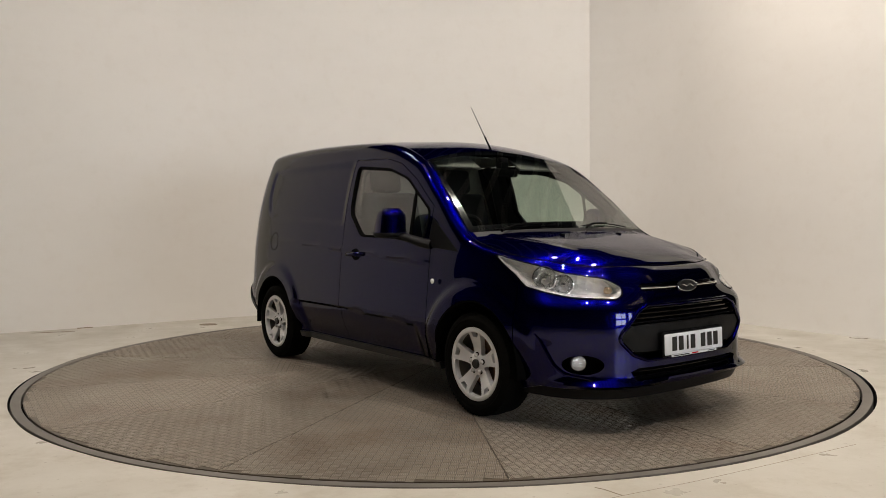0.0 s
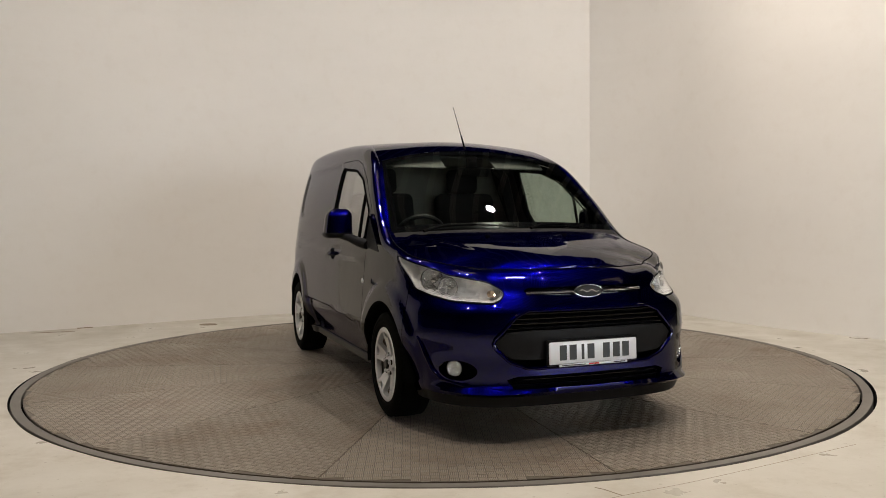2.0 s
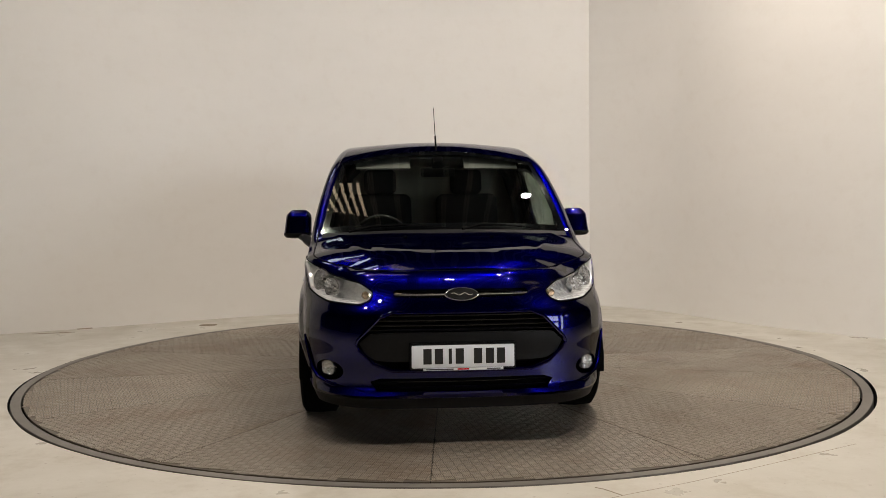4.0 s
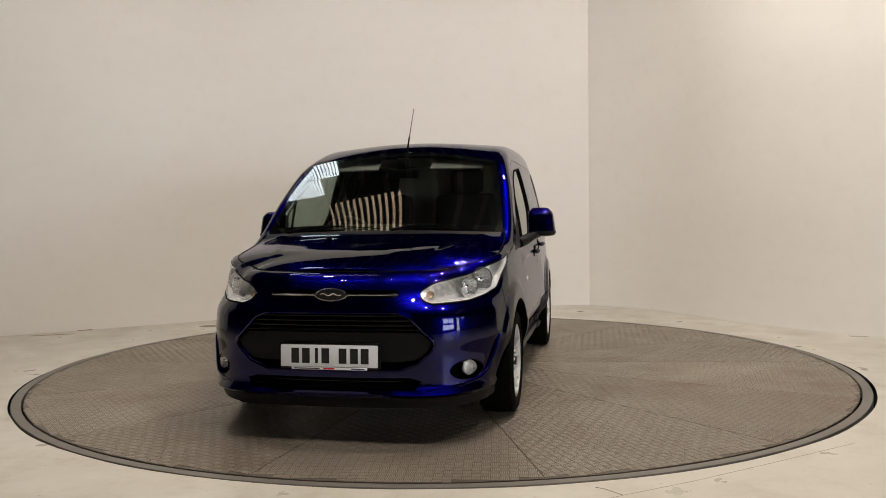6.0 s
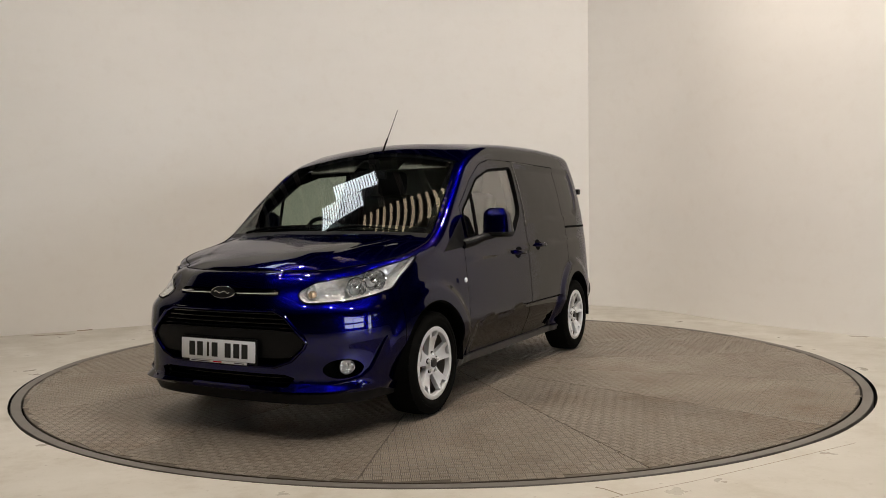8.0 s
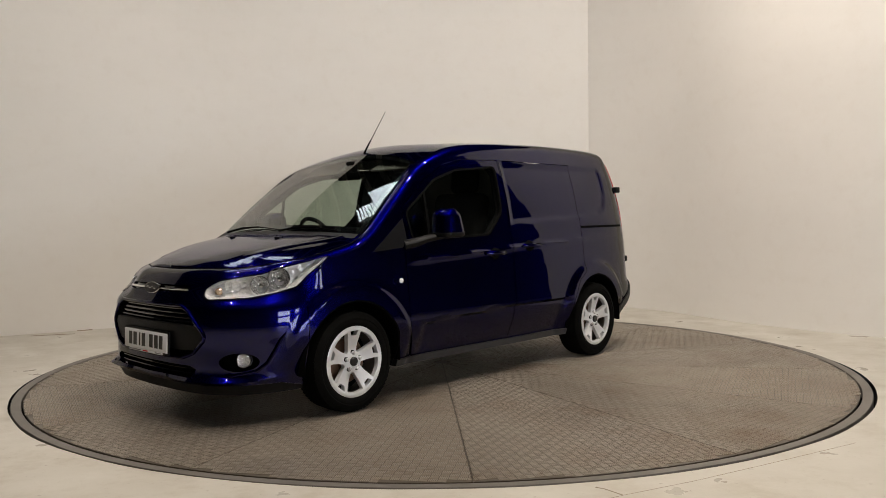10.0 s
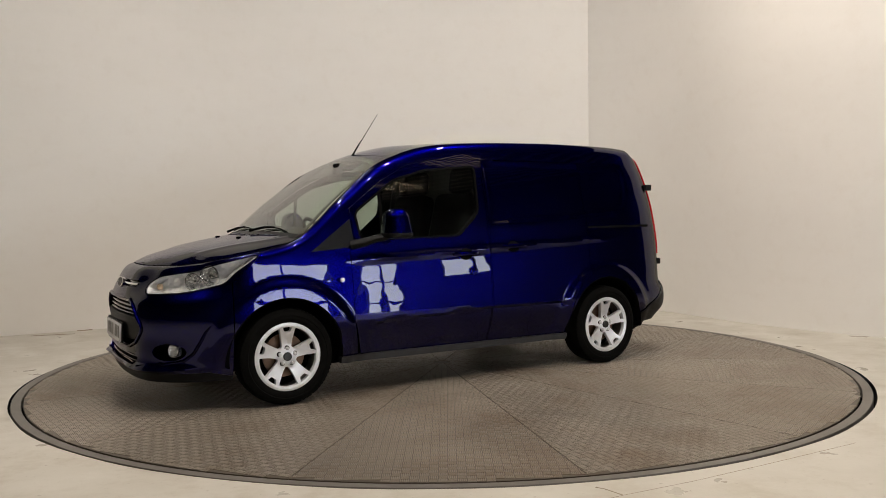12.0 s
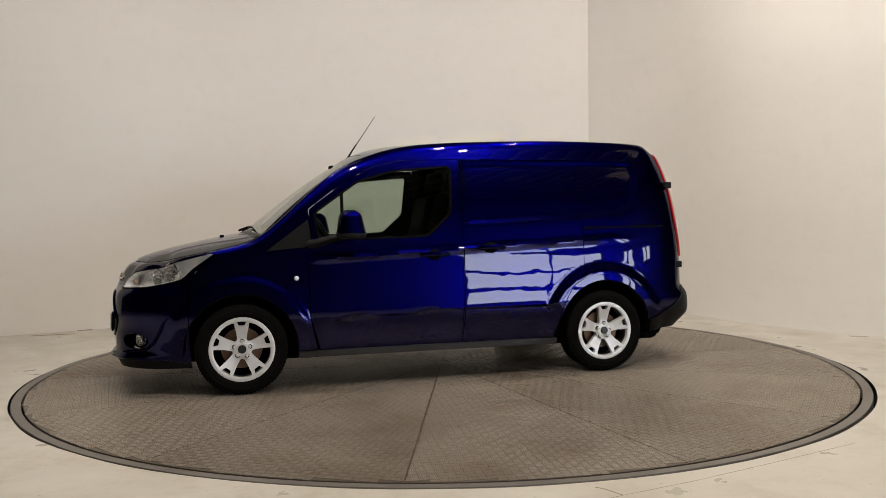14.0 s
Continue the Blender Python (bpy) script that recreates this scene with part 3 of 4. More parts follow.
def dip(x, z):
    if not inside((x, z), BLIND):
        return 0.0
    far = 1.0
    for (x0, z0), (x1, z1) in zip(BLIND, BLIND[1:] + BLIND[:1]):
        k = min(1.0, max(0.0, ((x - x0) * (x1 - x0) + (z - z0) * (z1 - z0)) / ((x1 - x0) ** 2 + (z1 - z0) ** 2)))
        far = min(far, math.hypot(x - x0 - k * (x1 - x0), z - z0 - k * (z1 - z0)))
    return step(0.0, 0.022, far)


def v_top(s):
    q, _ = outline(s)
    r = ROUND(q.x)
    return RAIL(q.x) - r + r * math.pi / 2


def mirrored(bm):
    """Add the other half of a skin part."""
    made = bmesh.ops.duplicate(bm, geom=bm.verts[:] + bm.edges[:] + bm.faces[:])
    for v in made["geom"]:
        if isinstance(v, bmesh.types.BMVert):
            v.co.y = -v.co.y
    bmesh.ops.reverse_faces(bm, faces=[f for f in made["geom"] if isinstance(f, bmesh.types.BMFace)])
    bmesh.ops.remove_doubles(bm, verts=bm.verts[:], dist=0.0006)
    return bm


def flip(bm):
    for v in bm.verts:
        v.co.y = -v.co.y
    bmesh.ops.reverse_faces(bm, faces=bm.faces)
    return bm


def xs(poly):
    """An outline given by x and height, along the side, in the skin's own terms."""
    return [(s_at(x), z) for x, z in poly]


def skin(keep, holes=(), off=0.0, grid=0.022, lip=0.0):
    """A piece of the outer skin, off proud of it, its edges turned in by lip."""
    bm = sheet(0, S_END, 0.1, 2.0, grid, keep, holes)
    if lip:
        rim = [e for e in bm.edges if e.is_boundary and not all(v.co.x > S_END - 1e-4 for v in e.verts)]
        made = bmesh.ops.extrude_edge_only(bm, edges=rim)
        for v in made["geom"]:
            if isinstance(v, bmesh.types.BMVert):
                v.co.z = -1.0
    for v in bm.verts:
        v.co = wall(v.co.x, v.co.y, off - lip if v.co.z < -0.5 else off)
    return bm


def shoulder(s):
    return wall(s, v_top(s))


# Side window, its front quarter, wheel openings: x and height.
WINDOW = rounded([(0.80, 1.035), (0.835, 1.215), (0.52, 1.435), (0.27, 1.51), (-0.165, 1.548), (-0.145, 1.21), (0.03, 1.05)], 0.04)
SAIL = [(1.16, 0.965), (0.875, 1.175), (0.858, 1.04), (0.90, 0.985)]
ARCH_F, ARCH_R = circle(1.331, 0.31, 0.375, 48), circle(-1.331, 0.31, 0.385, 48)


MIDLINE = knots([(1.1, 1.105), (1.2, 1.095), (1.31, 1.08), (1.5, 1.047), (1.67, 1.012), (1.8, 0.984), (1.9, 0.958), (1.97, 0.937), (2.02, 0.918), (2.06, 0.900), (2.09, 0.885)])
DOOR_CUT = [(0.888, 0.958), (0.852, 1.05), (0.872, 1.247), (0.62, 1.433), (0.4, 1.548), (0.2, 1.593), (-0.219, 1.603), (-0.225, 0.2), (0.803, 0.2), (0.875, 0.5)]
SLIDE_CUT = [(-0.232, 1.603), (-1.172, 1.603), (-1.172, 0.72), (-1.07, 0.66), (-0.975, 0.50), (-0.935, 0.2), (-0.228, 0.2)]
# Openings of the nose: y and height, nose middle outwards.
GRILLE = [(-0.02, 0.695), (0.36, 0.688), (0.425, 0.66), (0.53, 0.55), (0.542, 0.522), (0.53, 0.495), (0.455, 0.425), (0.36, 0.392), (-0.02, 0.382)]
INTAKE = [(-0.02, 0.352), (0.42, 0.352), (0.475, 0.335), (0.44, 0.288), (-0.02, 0.284)]
GROOVE = [(-0.02, 0.803), (0.34, 0.80), (0.365, 0.785), (0.35, 0.762), (-0.02, 0.758)]


def ns(poly):
    """A nose outline given by y and height, in the skin's own terms."""
    return [(s_nose(max(y, 0.0)) + (0.02 if y < 0 else 0.0), z) for y, z in poly]


LAMP_CUT = rounded([(s_nose(0.470), 0.782), (s_nose(0.485), 0.748), (s_nose(0.535), 0.726), (s_at(1.98), 0.734), (s_at(1.84), 0.758), (s_at(1.715), 0.786), (s_at(1.645), 0.852), (s_at(1.495), 0.957), (s_at(1.54), 0.955), (s_at(1.75), 0.903), (s_at(1.92), 0.860), (s_nose(0.58), 0.830), (s_nose(0.51), 0.804)], 0.02, 2)
FOG_CUT = [(s_nose(0.70) + 0.115 * math.cos(a), 0.378 + 0.052 * math.sin(a)) for a in np.linspace(0, 2 * math.pi, 25)[:-1]]
TAIL_CUT = [(s_at(-1.942), 1.665), (s_at(-2.01), 1.665), (s_at(-2.032), 1.35), (s_at(-2.032), 0.87), (s_at(-1.988), 0.85), (s_at(-1.96), 1.2)]


def shrink(poly, d):
    return grow(poly, -d)


def sided(name, make, material, van, label="", sides=(1, -1), angle=35):
    """The same part on both sides of the van."""
    out = []
    for side in sides:
        bm = make()
        out.append(part(name, bm if side > 0 else flip(bm), material, van, label, angle))
    return out


def lattice(rows, bm=None):
    bm = bm or bmesh.new()
    made = [[bm.verts.new(q) for q in row] for row in rows]
    for a, b in zip(made, made[1:]):
        for i in range(len(a) - 1):
            bm.faces.new((a[i], a[i + 1], b[i + 1], b[i]))
    return bm


def bonnet_point(s, k):
    e = shoulder(s)
    y = abs(e.y * k)
    rise = max(0.0, MIDLINE(e.x) - e.z) * (1 - abs(k) ** 3.4)
    crease = 0.40 + 0.34 * (2.0 - e.x)
    rise += 0.0045 * max(0.0, 1 - abs(y - crease) / 0.05) * step(0.08, 0.35, 2.02 - e.x)
    return Vector((e.x, e.y * k, e.z + rise))


def screen_point(k, h):
    """The windscreen: k across, h from its top (0) to its foot (1)."""
    e0, e1 = shoulder(s_at(0.60)), shoulder(s_at(1.19))
    e = e0.lerp(e1, h)
    bulge = 0.02 * math.sin(math.pi * h)
    return Vector((e.x + bulge * 0.6 + (-0.10 + 0.18 * h) * (1 - k * k), e.y * k, e.z + bulge * 0.8 + (0.095 - 0.075 * h) * (1 - k * k)))


def body_panels(van):
    bottom, top = 0.27, 1.95
    sided("front_door", lambda: skin(xs([(x, max(z, bottom)) for x, z in shrink(DOOR_CUT, 0.005)]), [xs(WINDOW)], lip=0.02, grid=0.02), PAINT, van)
    side_keep = [(s_at(-1.94), 0.30), (s_at(-1.69), bottom), (s_at(1.665), bottom), (s_at(1.665), 0.79), (s_at(1.60), 0.853), (s_at(1.487), 0.95), (s_at(1.487), 1.3), (s_at(1.2), top), (s_at(-1.94), top)]
    holes = [xs(DOOR_CUT), xs(ARCH_R), xs(ARCH_F)]
    part("body_side", skin(side_keep, holes + [xs(SLIDE_CUT)], lip=0.02, grid=0.02), PAINT, van)
    part("body_side", flip(skin(side_keep, holes, lip=0.02, grid=0.02)), PAINT, van)
    part("sliding_door", skin(xs([(x, max(z, bottom)) for x, z in shrink(SLIDE_CUT, 0.005)]), lip=0.02, grid=0.02), PAINT, van)
    part("rear_door", mirrored(skin([(0, 0.3), (s_at(-1.945), 0.3), (s_at(-1.945), top), (0, top)], [[(-0.05, 0.9), (0.0, 0.9), (0.0, 0.95), (-0.05, 0.95)]], grid=0.05)), PAINT, van)
    nose_keep = [(s_at(1.67), 0.215), (s_at(1.82), 0.25), (S_END, 0.25), (S_END, 1.15), (s_at(1.49), 1.15), (s_at(1.49), 0.955), (s_at(1.60), 0.857), (s_at(1.67), 0.79)]
    bm = skin(nose_keep, [LAMP_CUT, FOG_CUT, ns(GRILLE), ns(INTAKE), ns(GROOVE)], lip=0.03, grid=0.018)
    part("front_bumper", mirrored(bm), PAINT, van)
    part("front_spoiler", mirrored(skin([(s_at(1.67), 0.19), (S_END, 0.19), (S_END, 0.2485), (s_at(1.82), 0.2485), (s_at(1.67), 0.213)], off=-0.004, lip=0.02)), BLACK, van, "black plastic strip under the front bumper")
    # bonnet, roof
    n = 72
    s0 = s_at(1.19)
    rows = [[bonnet_point(s0 + (S_END - 0.004 - s0) * i / n, k) for k in np.linspace(-1, 1, 121)] for i in range(n + 1)]
    part("bonnet", lattice(rows), PAINT, van)
    seam = [shoulder(float(q)) for q in np.linspace(s0, S_END - 0.004, 70)]
    part("bonnet_seam", sweep(seam + [Vector((q.x, -q.y, q.z)) for q in reversed(seam)], 0.0032, 6), SEAL, van)
    rows = []
    for i in range(61):
        x = -1.93 + (0.60 + 1.93) * i / 60
        e = shoulder(s_at(x))
        rows.append([Vector((e.x - 0.10 * step(-0.2, 0.6, x) * (1 - k * k), e.y * k, e.z + (0.035 + 0.06 * step(0.0, 0.6, x)) * (1 - abs(k) ** 2.0))) for k in np.linspace(-1, 1, 25)])
    part("roof", lattice(rows), PAINT, van)
    # glass
    glass = part("windscreen", lattice([[screen_point(k, h) for k in np.linspace(-0.985, 0.985, 29)] for h in np.linspace(0.0, 1.0, 25)]), GLASS, van)
    glass.visible_shadow = False
    border = bmesh.new()
    for a, b in ((0.985, 0.93), (-0.985, -0.93)):
        lattice([[screen_point(k, h) - Vector((0.004, 0, 0.004)) for k in np.linspace(a, b, 4)] for h in np.linspace(0, 1, 20)], border)
    lattice([[screen_point(k, h) - Vector((0.004, 0, 0.004)) for k in np.linspace(-0.985, 0.985, 29)] for h in np.linspace(0.92, 1, 4)], border)
    lattice([[screen_point(k, h) - Vector((0.004, 0, 0.004)) for k in np.linspace(-0.985, 0.985, 29)] for h in np.linspace(0.0, 0.05, 3)], border)
    part("screen_border", border, GLOSSBLACK, van)
    for ob in sided("side_window", lambda: skin(xs(grow(WINDOW, 0.012)), off=-0.012), SIDEGLASS, van):
        ob.visible_shadow = False
    sided("window_seal", lambda: skin(xs(grow(WINDOW, 0.009)), [xs(shrink(WINDOW, 0.006))], off=0.003, lip=0.02), SEAL, van)
    sided("window_bar", lambda: skin(xs([(0.648, 1.03), (0.626, 1.03), (0.625, 1.37), (0.647, 1.355)]), off=-0.004, lip=0.01), SEAL, van)
    sided("sail_panel", lambda: skin(xs(SAIL), off=0.003, lip=0.012), BLACK, van)
    for cx, r in ((1.331, 0.377), (-1.331, 0.387)):
        ring_out = [(cx + r * math.cos(a), 0.31 + r * math.sin(a)) for a in np.linspace(radians(-5), radians(185), 40)]
        sided("arch_lip", lambda: skin(xs(ring_out), [xs(circle(cx, 0.31, r - 0.010, 48))], off=-0.004, lip=0.03), LINER, van)
    sided("side_repeater", lambda: lathe([(0.016, 0.0), (0.016, 0.006), (0.010, 0.010)], 20, "Y", centre=(0.965, 0.902, 0.779)), WHITE, van, "clear round side repeater lamp")
    part("slide_rail", skin(xs([(-1.18, 1.079), (-1.86, 1.083), (-1.86, 1.101), (-1.18, 1.097)]), off=0.003, lip=0.012), SEAL, van, "black slot of the sliding door rail")
    sided("tail_light", lambda: skin(TAIL_CUT, off=0.010, lip=0.02), RED, van, "tall red tail light")
    sided("reversing_light", lambda: skin([(s_at(-1.985), 1.13), (s_at(-2.028), 1.13), (s_at(-2.030), 0.97), (s_at(-1.992), 0.97)], off=0.013, lip=0.004), WHITE, van, "clear white reversing light")
    part("rear_bumper", mirrored(skin([(s_at(-1.735), 0.295), (0, 0.295), (0, 0.62), (s_at(-1.985), 0.62), (s_at(-1.90), 0.49), (s_at(-1.80), 0.40), (s_at(-1.735), 0.37)], off=0.012, lip=0.03)), BLACK, van, "black textured rear bumper")
    for side in (1, -1):
        for x, y, z in (((-1.985, 0.69, 1.413), (-2.06, 0.72, 0.787)) if side > 0 else ()):
            part("door_hinge", box(x - 0.012, x + 0.05, side * y - 0.03, side * y + 0.02, z - 0.025, z + 0.025, 0.006), BLACK, van)
        for x, z in (((-0.01, 0.915), (-0.43, 0.957)) if side > 0 else ((-0.01, 0.915),)):
            y = wall(s_at(x), z).y
            cup = part("door_handle", sweep([(x + 0.10, side * (y + 0.004), z), (x + 0.075, side * (y + 0.022), z), (x + 0.02, side * (y + 0.032), z + 0.002), (x - 0.05, side * (y + 0.030), z + 0.002), (x - 0.085, side * (y + 0.022), z), (x - 0.105, side * (y + 0.004), z)], [0.012, 0.016, 0.017, 0.017, 0.017, 0.012], 10), PAINT, van)
            # flat black oval painting the shade in the hollow behind the handle
            part("handle_cup", skin(xs([(x + 0.056 * math.cos(a), z + 0.042 * math.sin(a)) for a in np.linspace(0, 2 * math.pi, 21)[:-1]]), off=0.0025) if side > 0 else flip(skin(xs([(x + 0.056 * math.cos(a), z + 0.042 * math.sin(a)) for a in np.linspace(0, 2 * math.pi, 21)[:-1]]), off=0.0025)), SEAL, cup)
    # fuel flap, on the driver's side
    flap = circle(-1.395, 0.985, 0.075, 28)
    part("fuel_flap", flip(skin(xs(flap), [xs(circle(-1.395, 0.985, 0.070, 28))], off=0.002)), SEAL, van, "round seam of the fuel flap")


def nose_parts(van):
    backing = [(y if y < 0 else y + 0.012, z + (0.01 if z > 0.55 else -0.01)) for y, z in GRILLE]
    grille = part("grille", mirrored(skin(ns(backing), off=-0.07)), LINER, van, "black radiator grille with slats")
    for z in (0.672, 0.647, 0.622, 0.597):
        half = 0.425 + (0.66 - z) * 0.9
        pts = []
        for y in np.linspace(-half, half, 31):
            q = wall(s_nose(abs(float(y))), z, -0.022)
            pts.append((q.x, math.copysign(q.y, y) if abs(y) > 1e-6 else 0.0, z))
        part("slat", sweep(pts, 0.008, 8), GLOSSBLACK, grille)
    bar = [(-0.02, 0.585), (0.34, 0.585), (0.475, 0.578), (0.53, 0.53), (0.50, 0.47), (0.44, 0.44), (0.35, 0.435), (-0.02, 0.435)]
    part("plate_bar", mirrored(skin(ns(bar), off=-0.006, lip=0.02)), BLACK, van, "dark grey grained plastic bumper insert")
    edge = []
    for y, z in GRILLE:
        if y >= 0:
            w = wall(s_nose(y), z, 0.002)
            edge.append((w.x, w.y, w.z))
    loop = edge + [(x, -y, z) for x, y, z in reversed(edge)]
    fine = []
    for i, a in enumerate(loop):
        b = loop[(i + 1) % len(loop)]
        for j in range(8):
            y = a[1] + (b[1] - a[1]) * j / 8
            z = a[2] + (b[2] - a[2]) * j / 8
            w = wall(s_nose(abs(y)), z, 0.002)
            fine.append((w.x, y, z))
    part("grille_trim", sweep(fine, 0.010, 8, closed=True), PAINT, van, "raised blue lip round the grille")
    intake = part("lower_intake", mirrored(skin(ns([(y if y < 0 else y + 0.012, z + (0.008 if z > 0.32 else -0.008)) for y, z in INTAKE]), off=-0.05)), LINER, van)
    for z in (0.334, 0.306):
        pts = []
        for y in np.linspace(-0.44, 0.44, 25):
            w = wall(s_nose(abs(float(y))), z, -0.02)
            pts.append((w.x, float(y), z))
        part("slat", sweep(pts, 0.006, 8), GLOSSBLACK, intake)
    groove = part("upper_groove", mirrored(skin(ns([(y if y < 0 else y + 0.008, z + (0.008 if z > 0.78 else -0.008)) for y, z in GROOVE]), off=-0.018)), GLOSSBLACK, van)
    for side in (1, -1):
        pts = []
        for y in np.linspace(0.085, 0.345, 14):
            w = wall(s_nose(float(y)), 0.777, -0.002)
            pts.append((w.x, side * float(y), 0.777))
        part("chrome_strip", sweep(pts, 0.0065, 8), CHROME, groove, "slim chrome strip")
    w = wall(S_END, 0.777)
    badge = part("badge", lathe([(1.0, -0.012), (1.0, 0.004), (0.93, 0.010), (0.9, 0.004), (0.88, 0.003), (0.001, 0.004)], 40, "X"), CHROME, van, "oval badge with a chrome rim")
    badge.data.transform(Matrix.Diagonal((1, 0.088, 0.035, 1)))
    badge.matrix_basis = pose(w.x + 0.006, 0, 0.777, 0, -14, 0)
    field = lathe([(0.86, 0.004), (0.86, 0.0075), (0.001, 0.008)], 40, "X")
    field.transform(Matrix.Diagonal((1, 0.088, 0.035, 1)))
    part("badge_field", field, INK, badge)
    pts = [(0.010, -0.055 + 0.0055 * i, 0.006 * math.sin(i * 0.62)) for i in range(21)]
    part("badge_mark", sweep(pts, 0.0028, 6), CHROME, badge)
    # number plate: white, its characters as plain bars
    w = wall(S_END, 0.47)
    plate = part("number_plate", box(0, 0.008, -0.262, 0.262, -0.0575, 0.0575, 0.006), WHITE, van, "white number plate with plain dark bars")
    plate.matrix_basis = pose(w.x + 0.016, 0, 0.466, 0, -2, 0)
    part("plate_holder", box(-0.012, 0.0, -0.272, 0.272, -0.068, 0.068, 0.01), BLACK, plate)
    part("plate_strip", box(0.0, 0.006, -0.205, 0.205, -0.072, -0.058, 0.003), WHITE, plate)
    for i, y in enumerate((-0.182, -0.124, -0.066, -0.018, 0.075, 0.136, 0.193)):
        wide = 0.008 if i == 2 else 0.021
        part("bar", box(0.0075, 0.0092, y - wide, y + wide, -0.038, 0.040, 0.0006, 1), INK, plate)
    part("small_bar", box(0.0058, 0.0066, -0.19, -0.05, -0.068, -0.0625), INK, plate)
    part("small_bar", box(0.0058, 0.0066, 0.12, 0.19, -0.068, -0.0625), INK, plate)
    part("small_bar", box(0.0058, 0.0067, -0.03, 0.03, -0.069, -0.061), RED, plate)
    # lamps
    for side in (1, -1):
        def put(name, bm, material, parent, label="", angle=35):
            return part(name, bm if side > 0 else flip(bm), material, parent, label, angle)

        lens = put("headlight", skin(LAMP_CUT, off=0.004, lip=0.006), LENS, van, "clear headlight with chrome reflectors")
        lens.visible_shadow = False
        put("housing", skin(grow(LAMP_CUT, 0.004), off=-0.085), CHROME_DULL, lens)
        put("bezel", skin(grow(LAMP_CUT, 0.003), [shrink(LAMP_CUT, 0.006)], off=-0.004, lip=0.08), CHROME_DULL, lens)
        put("lamp_seal", skin(grow(LAMP_CUT, 0.003), [shrink(LAMP_CUT, 0.003)], off=0.0055), SEAL, lens)
        for x, z, r in ((1.785, 0.830, 0.064), (1.915, 0.795, 0.054)):
            c = wall(s_at(x), z, -0.052)
            out = Vector((0.74, 0.67, 0.05)).normalized()
            turned = Matrix.Translation(c) @ out.to_track_quat("Z", "Y").to_matrix().to_4x4()
            bm = lathe([(r * 0.97, 0.038), (r * 0.9, 0.012), (r * 0.72, -0.012), (r * 0.45, -0.028), (0.001, -0.036)], 32, "Z")
            bmesh.ops.delete(bm, geom=[f for f in bm.faces if len(f.verts) > 4], context="FACES")
            bm.transform(turned)
            put("reflector", bm, REFLECTOR, lens)
            bm = lathe([(r, 0.034), (r * 1.05, 0.040), (r * 0.97, 0.042), (r * 0.94, 0.036)], 32, "Z", close=True)
            bm.transform(turned)
            put("reflector_rim", bm, CHROME, lens)
            bm = lathe([(r * 0.28, -0.03), (r * 0.28, 0.004), (r * 0.2, 0.014), (0.001, 0.016)], 16, "Z")
            bm.transform(turned)
            put("bulb", bm, CHROME, lens)
        c = wall(s_nose(0.545), 0.765, -0.045)
        bm = lathe([(0.020, -0.02), (0.020, 0.0), (0.014, 0.010), (0.001, 0.013)], 20, "X")
        bm.transform(Matrix.Translation(c))
        put("indicator", bm, AMBER, lens, "amber indicator bulb")
        recess = put("fog_recess", skin(grow(FOG_CUT, 0.008), off=-0.07), LINER, van)
        c = wall(s_nose(0.715), 0.386, -0.018)
        out = Vector((0.85, 0.5, 0.0)).normalized()
        turned = Matrix.Translation(c) @ out.to_track_quat("Z", "Y").to_matrix().to_4x4()
        bm = lathe([(0.042, -0.03), (0.042, 0.0), (0.038, 0.005), (0.034, -0.002), (0.022, -0.018), (0.001, -0.024)], 28, "Z")
        bm.transform(turned)
        fog = put("fog_lamp", bm, REFLECTOR, recess, "round clear fog lamp")
        bm = lathe([(0.031, 0.002), (0.024, 0.007), (0.001, 0.010)], 28, "Z")
        bm.transform(turned)
        put("bumper_crease", sweep([wall(s_at(1.80), 0.535, 0.002), wall(s_at(1.83), 0.50, 0.004), wall(s_at(1.86), 0.44, 0.006), wall(s_at(1.90), 0.37, 0.006), wall(s_at(1.95), 0.328, 0.004), wall(s_at(2.06), 0.305, 0.004), wall(s_nose(0.50), 0.288, 0.003)], [0.004, 0.008, 0.010, 0.010, 0.010, 0.009, 0.005], 8), PAINT, van)


CHROME_DULL = faceted("silvered_plastic", (0.92, 0.92, 0.92), 0.14, 0.35, 30.0, 0.9)


def join(bm, other):
    me = bpy.data.meshes.new("piece")
    other.to_mesh(me)
    other.free()
    bm.from_mesh(me)
    bpy.data.meshes.remove(me)
    return bm


